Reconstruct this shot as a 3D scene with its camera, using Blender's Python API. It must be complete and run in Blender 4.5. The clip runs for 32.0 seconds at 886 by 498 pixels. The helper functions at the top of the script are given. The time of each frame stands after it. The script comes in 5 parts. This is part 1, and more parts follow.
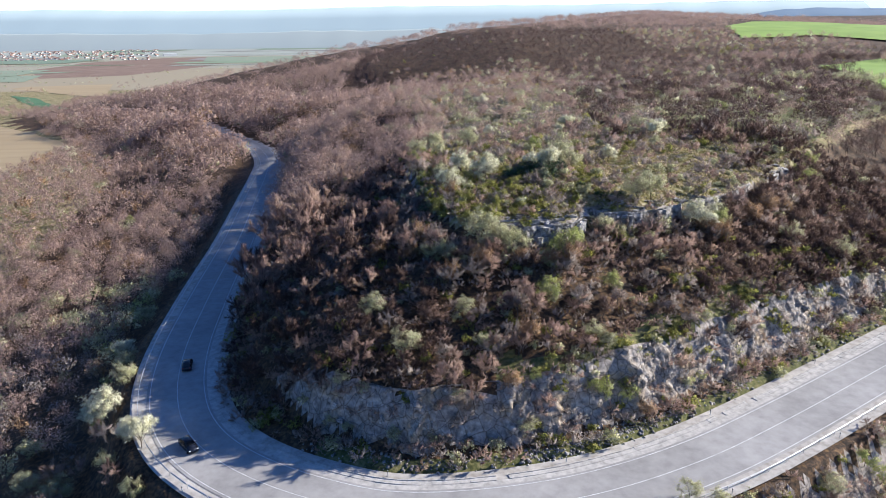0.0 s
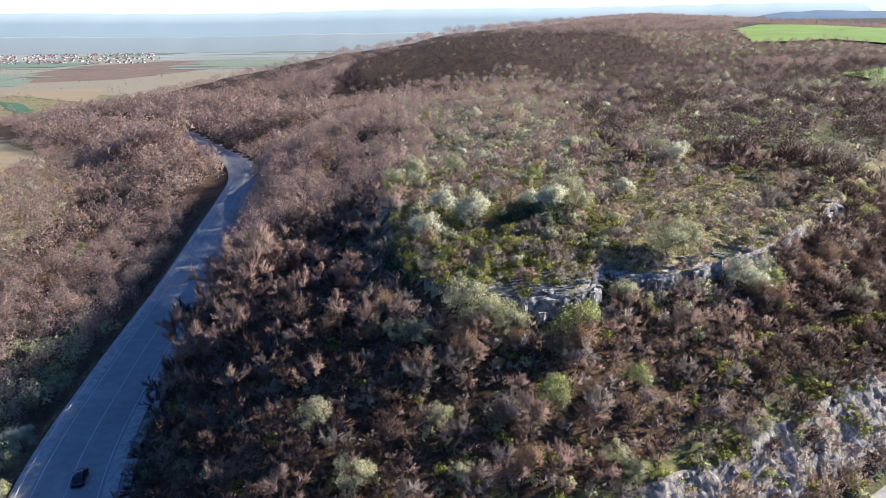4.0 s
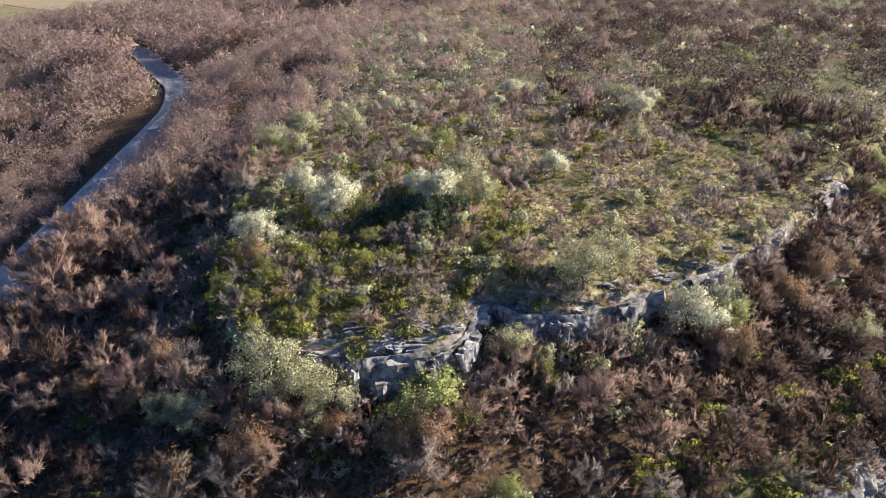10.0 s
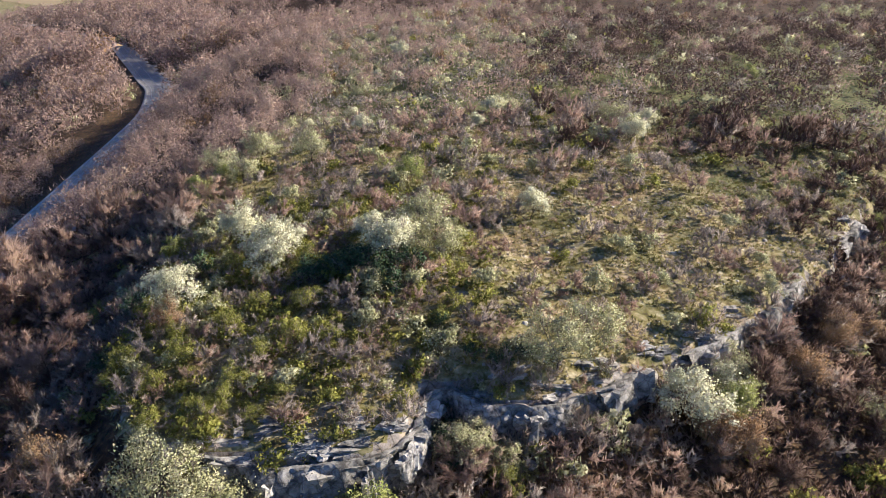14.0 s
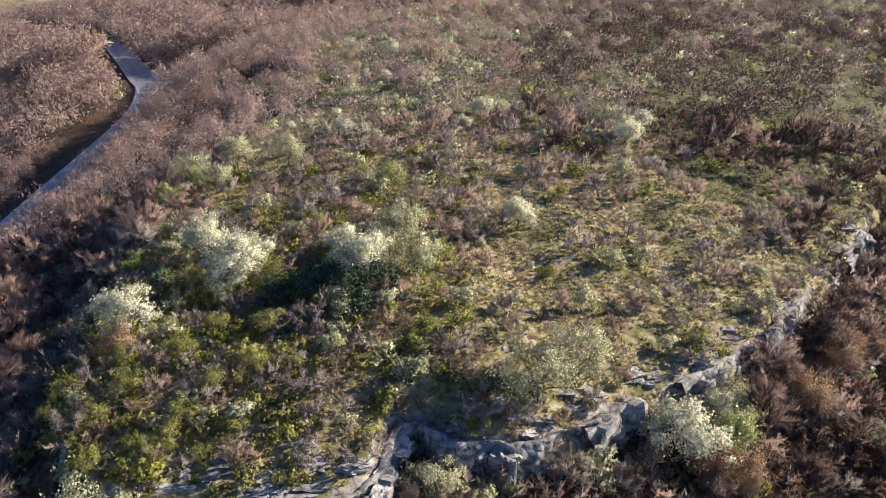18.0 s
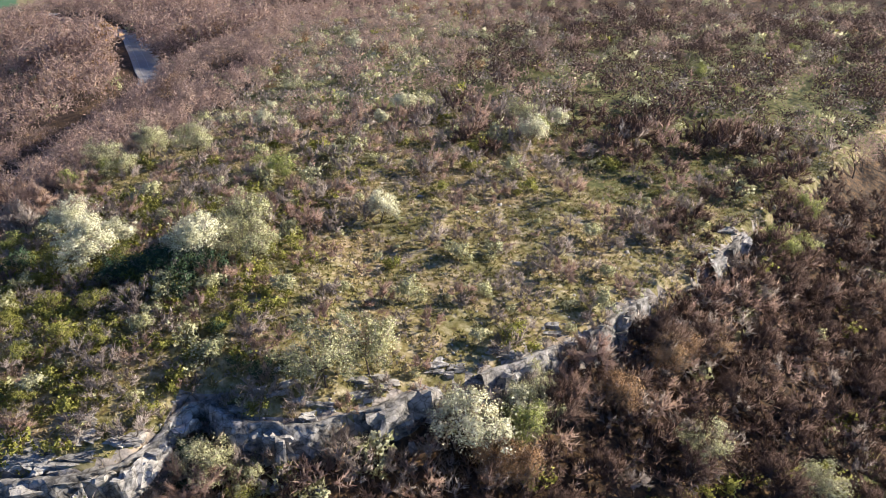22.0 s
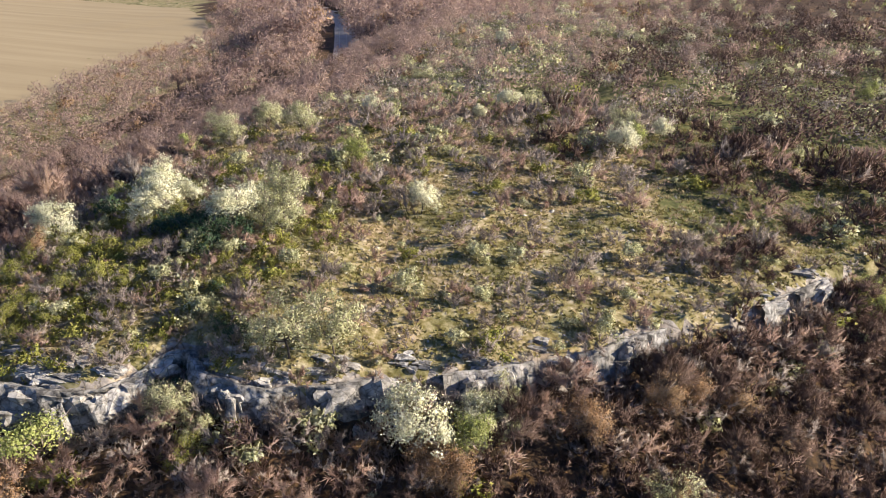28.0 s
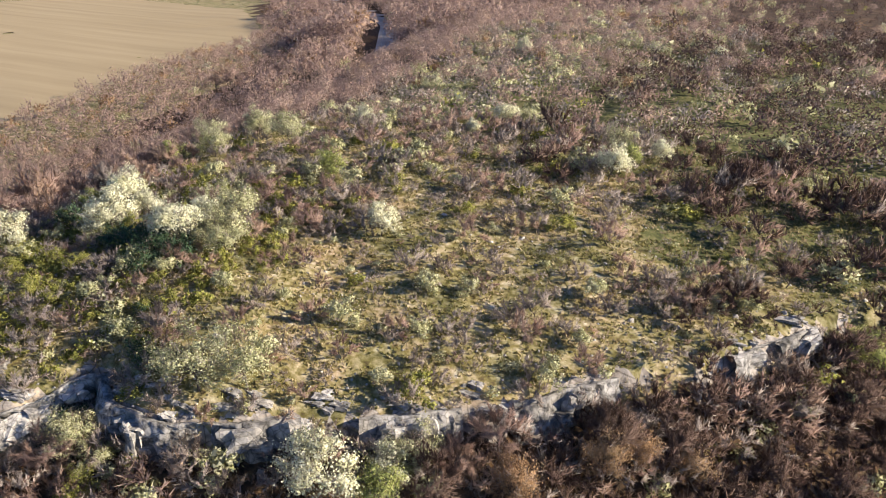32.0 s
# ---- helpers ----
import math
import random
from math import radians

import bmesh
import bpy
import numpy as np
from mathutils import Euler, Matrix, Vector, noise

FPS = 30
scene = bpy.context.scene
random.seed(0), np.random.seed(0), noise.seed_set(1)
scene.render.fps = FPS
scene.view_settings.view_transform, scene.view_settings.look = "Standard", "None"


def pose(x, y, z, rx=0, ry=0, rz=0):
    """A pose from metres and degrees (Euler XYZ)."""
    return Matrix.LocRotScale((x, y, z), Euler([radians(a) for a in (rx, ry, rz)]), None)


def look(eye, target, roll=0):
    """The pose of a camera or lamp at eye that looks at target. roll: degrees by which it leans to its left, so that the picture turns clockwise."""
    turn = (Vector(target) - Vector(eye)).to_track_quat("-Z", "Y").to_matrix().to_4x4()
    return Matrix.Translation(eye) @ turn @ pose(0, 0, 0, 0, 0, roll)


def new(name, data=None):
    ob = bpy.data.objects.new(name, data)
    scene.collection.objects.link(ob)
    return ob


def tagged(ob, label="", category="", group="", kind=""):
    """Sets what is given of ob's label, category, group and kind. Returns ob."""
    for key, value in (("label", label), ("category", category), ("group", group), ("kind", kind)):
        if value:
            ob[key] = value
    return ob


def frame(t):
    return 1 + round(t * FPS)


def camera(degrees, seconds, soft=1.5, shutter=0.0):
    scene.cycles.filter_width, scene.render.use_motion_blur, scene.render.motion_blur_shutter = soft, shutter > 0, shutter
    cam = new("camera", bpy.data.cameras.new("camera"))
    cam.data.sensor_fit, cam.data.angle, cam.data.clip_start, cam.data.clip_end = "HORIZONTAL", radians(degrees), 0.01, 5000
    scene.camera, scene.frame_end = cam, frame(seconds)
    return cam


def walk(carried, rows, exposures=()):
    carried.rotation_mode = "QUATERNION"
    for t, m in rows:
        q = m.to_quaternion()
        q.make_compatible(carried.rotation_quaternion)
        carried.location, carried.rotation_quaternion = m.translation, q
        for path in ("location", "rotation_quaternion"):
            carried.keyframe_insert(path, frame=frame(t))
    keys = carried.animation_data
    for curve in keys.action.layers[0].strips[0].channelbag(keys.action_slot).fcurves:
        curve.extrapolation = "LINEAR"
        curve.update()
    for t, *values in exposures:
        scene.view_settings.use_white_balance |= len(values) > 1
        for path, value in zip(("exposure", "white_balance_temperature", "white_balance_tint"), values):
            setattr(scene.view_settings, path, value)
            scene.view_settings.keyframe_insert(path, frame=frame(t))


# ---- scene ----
cam = camera(65.61, 32.0, soft=0.8)
PATH = [
    (0, (0.187, 1.286, 99.210), (0.203, 95.866, 66.735), -0.66),
    (0.5, (0.696, 5.188, 99.255), (0.693, 99.781, 66.818), -0.70),
    (1, (1.219, 9.404, 99.226), (1.214, 104.024, 66.870), -0.73),
    (1.5, (1.746, 13.285, 99.295), (1.753, 107.912, 66.958), -0.73),
    (2, (2.241, 17.530, 99.296), (2.262, 112.175, 67.012), -0.68),
    (2.5, (2.764, 21.488, 99.342), (2.823, 116.146, 67.097), -0.65),
    (3, (3.378, 25.906, 99.269), (3.457, 120.597, 67.122), -0.65),
    (3.5, (3.952, 29.862, 99.267), (4.010, 124.587, 67.218), -0.68),
    (5.5, (6.131, 46.169, 99.413), (6.295, 140.583, 66.460), -0.75),
    (6, (7.392, 50.374, 99.420), (7.694, 144.599, 65.931), -0.81),
    (6.5, (9.161, 53.716, 99.422), (9.585, 147.462, 64.615), -0.85),
    (7, (11.599, 56.761, 99.453), (12.102, 149.820, 62.848), -0.90),
    (7.5, (14.188, 59.059, 99.484), (14.789, 151.436, 61.194), -0.87),
    (8, (16.952, 61.073, 99.406), (17.425, 152.720, 59.399), -0.71),
    (8.5, (19.336, 62.756, 99.374), (19.407, 153.616, 57.608), -0.59),
    (9, (21.492, 64.813, 99.303), (20.877, 154.883, 55.863), -0.44),
    (9.5, (23.184, 66.905, 99.283), (22.432, 156.973, 55.841), -0.34),
    (10, (24.579, 69.124, 99.374), (23.866, 159.157, 55.860), -0.23),
    (10.5, (25.626, 71.315, 99.449), (24.903, 161.353, 55.945), -0.15),
    (11, (26.564, 73.653, 99.587), (25.823, 163.676, 56.052), -0.12),
    (11.5, (27.250, 75.769, 99.640), (26.518, 165.830, 56.184), -0.04),
    (12, (27.847, 77.721, 99.705), (27.130, 167.787, 56.259), 0.04),
    (12.5, (28.332, 79.267, 99.785), (27.617, 169.276, 56.220), 0.06),
    (13, (28.768, 80.837, 99.775), (28.029, 170.817, 56.152), 0.09),
    (13.5, (29.083, 82.216, 99.778), (28.334, 172.148, 56.055), 0.14),
    (14, (29.374, 83.651, 99.781), (28.605, 173.536, 55.962), 0.19),
    (14.5, (29.605, 84.844, 99.736), (28.817, 174.696, 55.849), 0.18),
    (16.5, (30.358, 88.122, 99.642), (29.538, 177.824, 55.450), 0.24),
    (17, (30.626, 88.632, 99.574), (29.760, 178.312, 55.339), 0.24),
    (17.5, (30.928, 88.973, 99.440), (30.047, 178.641, 55.181), 0.16),
    (18, (31.836, 89.176, 99.434), (30.953, 178.795, 55.075), 0.06),
    (18.5, (33.213, 89.247, 99.431), (32.397, 178.850, 55.039), 0.03),
    (19, (35.280, 89.275, 99.506), (34.494, 178.829, 55.015), -0.02),
    (19.5, (37.581, 89.237, 99.596), (36.858, 178.745, 55.012), -0.07),
    (20, (40.508, 89.189, 99.626), (39.775, 178.668, 54.983), -0.10),
    (20.5, (43.474, 89.041, 99.617), (42.822, 178.512, 54.955), -0.07),
    (21, (46.789, 88.832, 99.538), (46.182, 178.314, 54.900), -0.02),
    (21.5, (49.677, 88.570, 99.516), (49.158, 178.069, 54.910), 0.09),
    (22, (52.172, 88.225, 99.539), (46.492, 177.529, 54.903), 0.37),
    (22.5, (54.398, 87.998, 99.606), (43.416, 176.750, 54.857), 0.58),
    (23, (56.319, 87.713, 99.638), (42.681, 176.037, 54.774), 0.70),
    (23.5, (57.777, 87.452, 99.667), (41.224, 175.219, 54.691), 0.84),
    (24, (59.105, 87.245, 99.658), (39.227, 174.270, 54.585), 0.91),
    (24.5, (60.324, 87.063, 99.679), (37.300, 173.265, 54.523), 0.92),
    (25, (61.642, 87.017, 99.703), (35.677, 172.313, 54.422), 0.95),
    (25.5, (62.889, 87.197, 99.665), (34.639, 171.749, 54.355), 0.87),
    (27.5, (68.670, 90.736, 99.683), (36.343, 173.733, 54.223), 0.57),
    (28, (70.409, 92.538, 99.728), (38.079, 175.535, 54.271), 0.48),
    (28.5, (71.756, 94.139, 99.742), (39.514, 177.214, 54.364), 0.57),
    (29, (72.990, 95.827, 99.697), (40.712, 178.949, 54.432), 0.57),
    (29.5, (73.917, 97.146, 99.724), (41.635, 180.276, 54.477), 0.57),
    (30, (74.830, 98.385, 99.822), (42.548, 181.540, 54.621), 0.54),
    (30.5, (75.621, 99.433, 99.853), (43.401, 182.651, 54.723), 0.58),
    (31, (76.443, 100.453, 99.909), (44.206, 183.672, 54.793), 0.61),
    (31.5, (77.173, 101.220, 99.935), (41.458, 183.026, 54.854), 0.67),
    (32, (77.986, 101.962, 99.971), (38.828, 182.167, 54.872), 0.72),
]
walk(cam, [(t, look(eye, target, roll)) for t, eye, target, roll in PATH], exposures=[(0.0, 0.92, 6200, 10), (3.0, 0.92, 6200, 10), (6.0, 0.90, 6400, 10), (9.0, 0.90, 6680, 10), (14.0, 0.88, 6800, 10), (22.0, 0.88, 6900, 10), (31.0, 0.94, 7200, 10), (32.0, 0.94, 7200, 10)])

# ---- light ----
SUN_AZ, SUN_EL = 17.0, 26.5     # degrees from +x towards +y, and above the horizon
world = bpy.data.worlds.new("sky")
scene.world = world
world.use_nodes = True
wn = world.node_tree.nodes
sky = wn.new("ShaderNodeTexSky")
sky.sky_type = 'NISHITA'
sky.sun_disc = False
sky.sun_elevation = radians(SUN_EL)
sky.sun_rotation = radians(90.0 - SUN_AZ)
sky.air_density, sky.dust_density, sky.ozone_density = 1.0, 0.6, 1.5
wn["Background"].inputs["Strength"].default_value = 0.050
tint = wn.new("ShaderNodeMix")
tint.data_type, tint.blend_type = 'RGBA', 'MULTIPLY'
tint.inputs["Factor"].default_value = 1.0
tint.inputs[7].default_value = (0.52, 0.92, 1.66, 1.0)     # the deep blue of clear spring air
world.node_tree.links.new(sky.outputs[0], tint.inputs[6])
world.node_tree.links.new(tint.outputs[2], wn["Background"].inputs["Color"])
sun = new("sun", bpy.data.lights.new("sun", 'SUN'))
sun.data.energy, sun.data.angle, sun.data.color = 5.0, radians(0.5), (1.0, 0.93, 0.84)
ca, sa, ce, se = math.cos(radians(SUN_AZ)), math.sin(radians(SUN_AZ)), math.cos(radians(SUN_EL)), math.sin(radians(SUN_EL))
sun.matrix_world = look((300 * ca * ce, 300 * sa * ce, 300 * se), (0, 0, 0))


# ---- materials ----
def material(name, stops, scale=6.0, detail=5.0, rough=0.9, bump=0.0, bump_scale=0.0, island=0.0, per_object=0.0,
             metal=0.0, cracks=0.0, second=0.0, second_stops=None, through_light=0.0, spec=0.2):
    """Noise-coloured surface: stops are (place, colour); scale in metres."""
    m = bpy.data.materials.new(name)
    m.use_nodes = True
    nt = m.node_tree
    n, l = nt.nodes, nt.links
    b = n["Principled BSDF"]
    b.inputs["Roughness"].default_value, b.inputs["Metallic"].default_value = rough, metal
    b.inputs["Specular IOR Level"].default_value = spec
    geo = n.new("ShaderNodeNewGeometry")

    def noise_node(size, det):
        t = n.new("ShaderNodeTexNoise")
        t.inputs["Scale"].default_value, t.inputs["Detail"].default_value = 1.0 / size, det
        t.inputs["Roughness"].default_value = 0.6
        l.new(geo.outputs["Position"], t.inputs["Vector"])
        return t

    def ramp_node(source, st):
        r = n.new("ShaderNodeValToRGB")
        el = r.color_ramp.elements
        while len(el) < len(st):
            el.new(0.5)
        for e, (p, c) in zip(el, st):
            e.position, e.color = p, (*c, 1)
        l.new(source, r.inputs["Fac"])
        return r

    fac = noise_node(scale, detail).outputs["Fac"]
    for source, amount in ((geo.outputs["Random Per Island"], island),
                           (n.new("ShaderNodeObjectInfo").outputs["Random"], per_object)):
        if amount:
            a = n.new("ShaderNodeMath")
            a.operation = 'MULTIPLY_ADD'
            a.inputs[1].default_value = amount
            l.new(source, a.inputs[0])
            s = n.new("ShaderNodeMath")
            s.operation = 'SUBTRACT'
            s.inputs[1].default_value = amount * 0.5
            l.new(fac, s.inputs[0])
            l.new(s.outputs[0], a.inputs[2])
            fac = a.outputs[0]
    col = ramp_node(fac, stops).outputs["Color"]
    if second and second_stops:
        f2 = ramp_node(noise_node(second, 4.0).outputs["Fac"], second_stops)
        mix = n.new("ShaderNodeMix")
        mix.data_type, mix.blend_type = 'RGBA', 'MULTIPLY'
        mix.inputs["Factor"].default_value = 1.0
        l.new(col, mix.inputs[6])
        l.new(f2.outputs["Color"], mix.inputs[7])
        col = mix.outputs[2]
    if cracks:                                       # dark joints in the stone
        vo = n.new("ShaderNodeTexVoronoi")
        vo.feature = 'DISTANCE_TO_EDGE'
        vo.inputs["Scale"].default_value = 1.0 / cracks
        wob = n.new("ShaderNodeMix")
        wob.data_type, wob.blend_type = 'RGBA', 'ADD'
        wob.inputs["Factor"].default_value = 0.5
        l.new(geo.outputs["Position"], wob.inputs[6])
        l.new(noise_node(cracks * 0.8, 5.0).outputs["Color"], wob.inputs[7])
        l.new(wob.outputs[2], vo.inputs["Vector"])
        cr = ramp_node(vo.outputs["Distance"], [(0.0, (0.36, 0.35, 0.34)), (0.025, (0.82, 0.81, 0.79)), (0.07, (1, 1, 1))])
        mx = n.new("ShaderNodeMix")
        mx.data_type, mx.blend_type = 'RGBA', 'MULTIPLY'
        mx.inputs["Factor"].default_value = 1.0
        l.new(col, mx.inputs[6])
        l.new(cr.outputs["Color"], mx.inputs[7])
        col = mx.outputs[2]
    l.new(col, b.inputs["Base Color"])
    if bump:
        bn = n.new("ShaderNodeBump")
        bn.inputs["Strength"].default_value, bn.inputs["Distance"].default_value = bump, bump_scale
        l.new(noise_node(bump_scale * 4, 8.0).outputs["Fac"], bn.inputs["Height"])
        l.new(bn.outputs["Normal"], b.inputs["Normal"])
    if through_light:
        tr = n.new("ShaderNodeBsdfTranslucent")
        l.new(col, tr.inputs["Color"])
        ms = n.new("ShaderNodeMixShader")
        ms.inputs["Fac"].default_value = through_light
        l.new(b.outputs[0], ms.inputs[1])
        l.new(tr.outputs[0], ms.inputs[2])
        l.new(ms.outputs[0], n["Material Output"].inputs["Surface"])
    return m


TWIG = material("bare_twigs", [(0.25, (0.33, 0.22, 0.185)), (0.45, (0.46, 0.325, 0.28)), (0.58, (0.55, 0.40, 0.335)), (0.75, (0.57, 0.42, 0.305))],
                scale=6.5, detail=2.0, second=0.55, second_stops=[(0.36, (0.82, 0.8, 0.79)), (0.6, (1.0, 1.0, 1.0))], island=0.36, through_light=0.45)
TWIG_OAK = material("dry_oak_leaves", [(0.3, (0.27, 0.155, 0.085)), (0.5, (0.38, 0.235, 0.13)), (0.7, (0.45, 0.31, 0.18))], scale=4.5, detail=2.0, island=0.25, through_light=0.2)
# dark thorn species, also used to paint woods that lie in shade
TWIG_DARK = material("dark_thorn_and_shade_twigs", [(0.3, (0.12, 0.077, 0.065)), (0.5, (0.18, 0.12, 0.102)), (0.7, (0.21, 0.145, 0.115))], second=0.5, second_stops=[(0.36, (0.75, 0.73, 0.72)), (0.6, (1.0, 1.0, 1.0))], scale=4.5, detail=2.0, island=0.42, through_light=0.15)
TWIG_GREY = material("grey_twigs", [(0.3, (0.26, 0.21, 0.185)), (0.5, (0.39, 0.325, 0.29)), (0.7, (0.49, 0.42, 0.37))], scale=4.0, detail=2.0, island=0.38, through_light=0.3)
BARK = material("bark", [(0.3, (0.06, 0.045, 0.035)), (0.7, (0.16, 0.125, 0.10))], scale=0.4, bump=0.5, bump_scale=0.03)
LEAF = material("spring_leaves", [(0.3, (0.18, 0.185, 0.045)), (0.5, (0.30, 0.30, 0.075)), (0.7, (0.42, 0.40, 0.12))], scale=4.0, island=0.5, through_light=0.3)
LEAF_PALE = material("pale_new_leaves", [(0.3, (0.36, 0.36, 0.18)), (0.5, (0.53, 0.52, 0.29)), (0.7, (0.66, 0.63, 0.42))], scale=3.0, island=0.5, through_light=0.3)
LEAF_YELLOW = material("yellow_green_leaves", [(0.3, (0.29, 0.33, 0.10)), (0.7, (0.50, 0.51, 0.20))], scale=3.0, island=0.5, through_light=0.3)
BLOSSOM = material("white_blossom", [(0.3, (0.62, 0.60, 0.37)), (0.5, (0.78, 0.75, 0.52)), (0.7, (0.86, 0.83, 0.64))], scale=2.0, island=0.5, through_light=0.25)
# juniper needles, and the dark green that paints shaded hollows
GREEN_DARK = material("juniper_shade_green", [(0.3, (0.03, 0.06, 0.035)), (0.7, (0.08, 0.13, 0.06))], scale=2.0, island=0.5)
GRASS = material("meadow", [(0.34, (0.12, 0.09, 0.05)), (0.43, (0.215, 0.18, 0.075)), (0.51, (0.32, 0.27, 0.155)), (0.60, (0.45, 0.375, 0.26)), (0.72, (0.70, 0.63, 0.52))],
                 scale=0.9, detail=9.0, bump=0.9, bump_scale=0.12, second=7.0,
                 second_stops=[(0.36, (0.42, 0.45, 0.34)), (0.47, (0.78, 0.80, 0.62)), (0.55, (1.0, 0.97, 0.86)), (0.66, (1.0, 0.90, 0.80))])
LITTER = material("leaf_litter", [(0.34, (0.035, 0.026, 0.018)), (0.47, (0.085, 0.055, 0.034)), (0.56, (0.15, 0.088, 0.045)), (0.68, (0.25, 0.15, 0.07))], scale=0.7, detail=9.0, bump=0.9, bump_scale=0.15, second=6.0, second_stops=[(0.38, (0.5, 0.5, 0.5)), (0.6, (1, 1, 1))])
VERGE = material("green_verge", [(0.34, (0.055, 0.06, 0.024)), (0.46, (0.10, 0.105, 0.036)), (0.56, (0.165, 0.155, 0.062)), (0.7, (0.26, 0.22, 0.11))], scale=0.9, detail=9.0, bump=0.9, bump_scale=0.12)
BLADE = material("grass_blades", [(0.3, (0.18, 0.17, 0.055)), (0.5, (0.32, 0.275, 0.12)), (0.7, (0.48, 0.38, 0.24))], scale=7.0, island=0.5, through_light=0.3)
LIMESTONE = material("limestone", [(0.31, (0.12, 0.116, 0.113)), (0.42, (0.31, 0.30, 0.287)), (0.55, (0.475, 0.455, 0.435)), (0.75, (0.62, 0.595, 0.56))],
                     scale=0.9, detail=10.0, bump=1.0, bump_scale=0.25, cracks=0.95, per_object=0.2, second=5.0, second_stops=[(0.3, (0.6, 0.57, 0.52)), (0.6, (1, 0.98, 0.95))])
OCHRE_ROCK = material("ochre_limestone", [(0.30, (0.08, 0.07, 0.064)), (0.43, (0.23, 0.205, 0.185)), (0.58, (0.37, 0.33, 0.295)), (0.75, (0.56, 0.495, 0.42))],
                      scale=0.8, detail=10.0, bump=1.0, bump_scale=0.25, cracks=1.9, per_object=0.25, second=4.5, second_stops=[(0.36, (0.7, 0.66, 0.62)), (0.5, (1, 1, 1)), (0.66, (1.0, 0.86, 0.66))])
ASPHALT = material("asphalt", [(0.3, (0.31, 0.295, 0.28)), (0.5, (0.37, 0.355, 0.335)), (0.7, (0.42, 0.40, 0.38))], scale=2.0, detail=10.0, rough=0.75, bump=0.2, bump_scale=0.01,
                   second=14.0, second_stops=[(0.35, (0.8, 0.8, 0.8)), (0.65, (1, 1, 1))])
PATCH = material("light_asphalt_patch", [(0.3, (0.27, 0.26, 0.24)), (0.7, (0.36, 0.34, 0.31))], scale=1.0, rough=0.8)
PAINT = material("road_paint", [(0.3, (0.42, 0.41, 0.40)), (0.6, (0.66, 0.66, 0.64))], scale=0.8, detail=8.0, rough=0.6)
GRAVEL = material("gravel_shoulder", [(0.3, (0.28, 0.255, 0.22)), (0.5, (0.42, 0.39, 0.35)), (0.7, (0.55, 0.51, 0.46))], scale=1.5, detail=9.0, bump=0.3, bump_scale=0.03)
CONCRETE = material("worn_concrete", [(0.3, (0.30, 0.285, 0.26)), (0.6, (0.52, 0.49, 0.45)), (0.8, (0.60, 0.57, 0.52))], scale=1.2, detail=8.0, bump=0.4, bump_scale=0.03)
STEEL = material("galvanised_steel", [(0.3, (0.42, 0.42, 0.42)), (0.7, (0.60, 0.60, 0.60))], scale=1.5, rough=0.45, metal=0.6)
RUBBER = material("rubber", [(0.3, (0.015, 0.015, 0.015)), (0.7, (0.03, 0.03, 0.03))], scale=0.2)
CAR_BLACK = material("dark_blue_car_paint", [(0.3, (0.012, 0.014, 0.02)), (0.7, (0.018, 0.02, 0.028))], scale=2.0, rough=0.25, spec=0.5)
CAR_GLASS = material("tinted_glass", [(0.3, (0.02, 0.022, 0.025)), (0.7, (0.03, 0.032, 0.036))], scale=2.0, rough=0.08, spec=0.6)
LAMP_CLEAR = material("lamp_lens", [(0.3, (0.65, 0.65, 0.65)), (0.7, (0.75, 0.75, 0.75))], scale=0.2, rough=0.15)
LAMP_RED = material("red_lens", [(0.3, (0.25, 0.01, 0.01)), (0.7, (0.35, 0.02, 0.02))], scale=0.2, rough=0.2)
FIELD_TAN = material("stubble_field", [(0.3, (0.31, 0.235, 0.135)), (0.5, (0.36, 0.275, 0.16)), (0.7, (0.40, 0.31, 0.185))], scale=28.0, detail=7.0)
bands = FIELD_TAN.node_tree.nodes["Noise Texture"]
turn = FIELD_TAN.node_tree.nodes.new("ShaderNodeMapping")      # long tilled strips
turn.inputs["Rotation"].default_value, turn.inputs["Scale"].default_value = (0, 0, radians(-22)), (0.12, 2.2, 1.0)
FIELD_TAN.node_tree.links.new(FIELD_TAN.node_tree.nodes["Geometry"].outputs["Position"], turn.inputs["Vector"])
FIELD_TAN.node_tree.links.new(turn.outputs["Vector"], bands.inputs["Vector"])
FIELD_GREEN = material("young_wheat", [(0.3, (0.20, 0.30, 0.06)), (0.7, (0.29, 0.40, 0.09))], scale=40.0)
FIELD_DARK = material("ploughed_field", [(0.3, (0.20, 0.135, 0.10)), (0.7, (0.27, 0.19, 0.14))], scale=40.0)
FIELD_EMERALD = material("winter_crop", [(0.3, (0.07, 0.15, 0.075)), (0.7, (0.11, 0.20, 0.10))], scale=30.0)
ROOF = material("roof_tiles", [(0.3, (0.26, 0.15, 0.11)), (0.7, (0.40, 0.27, 0.21))], scale=20.0, per_object=0.4)
PLASTER = material("plaster", [(0.3, (0.45, 0.43, 0.40)), (0.7, (0.66, 0.64, 0.60))], scale=20.0, per_object=0.4)


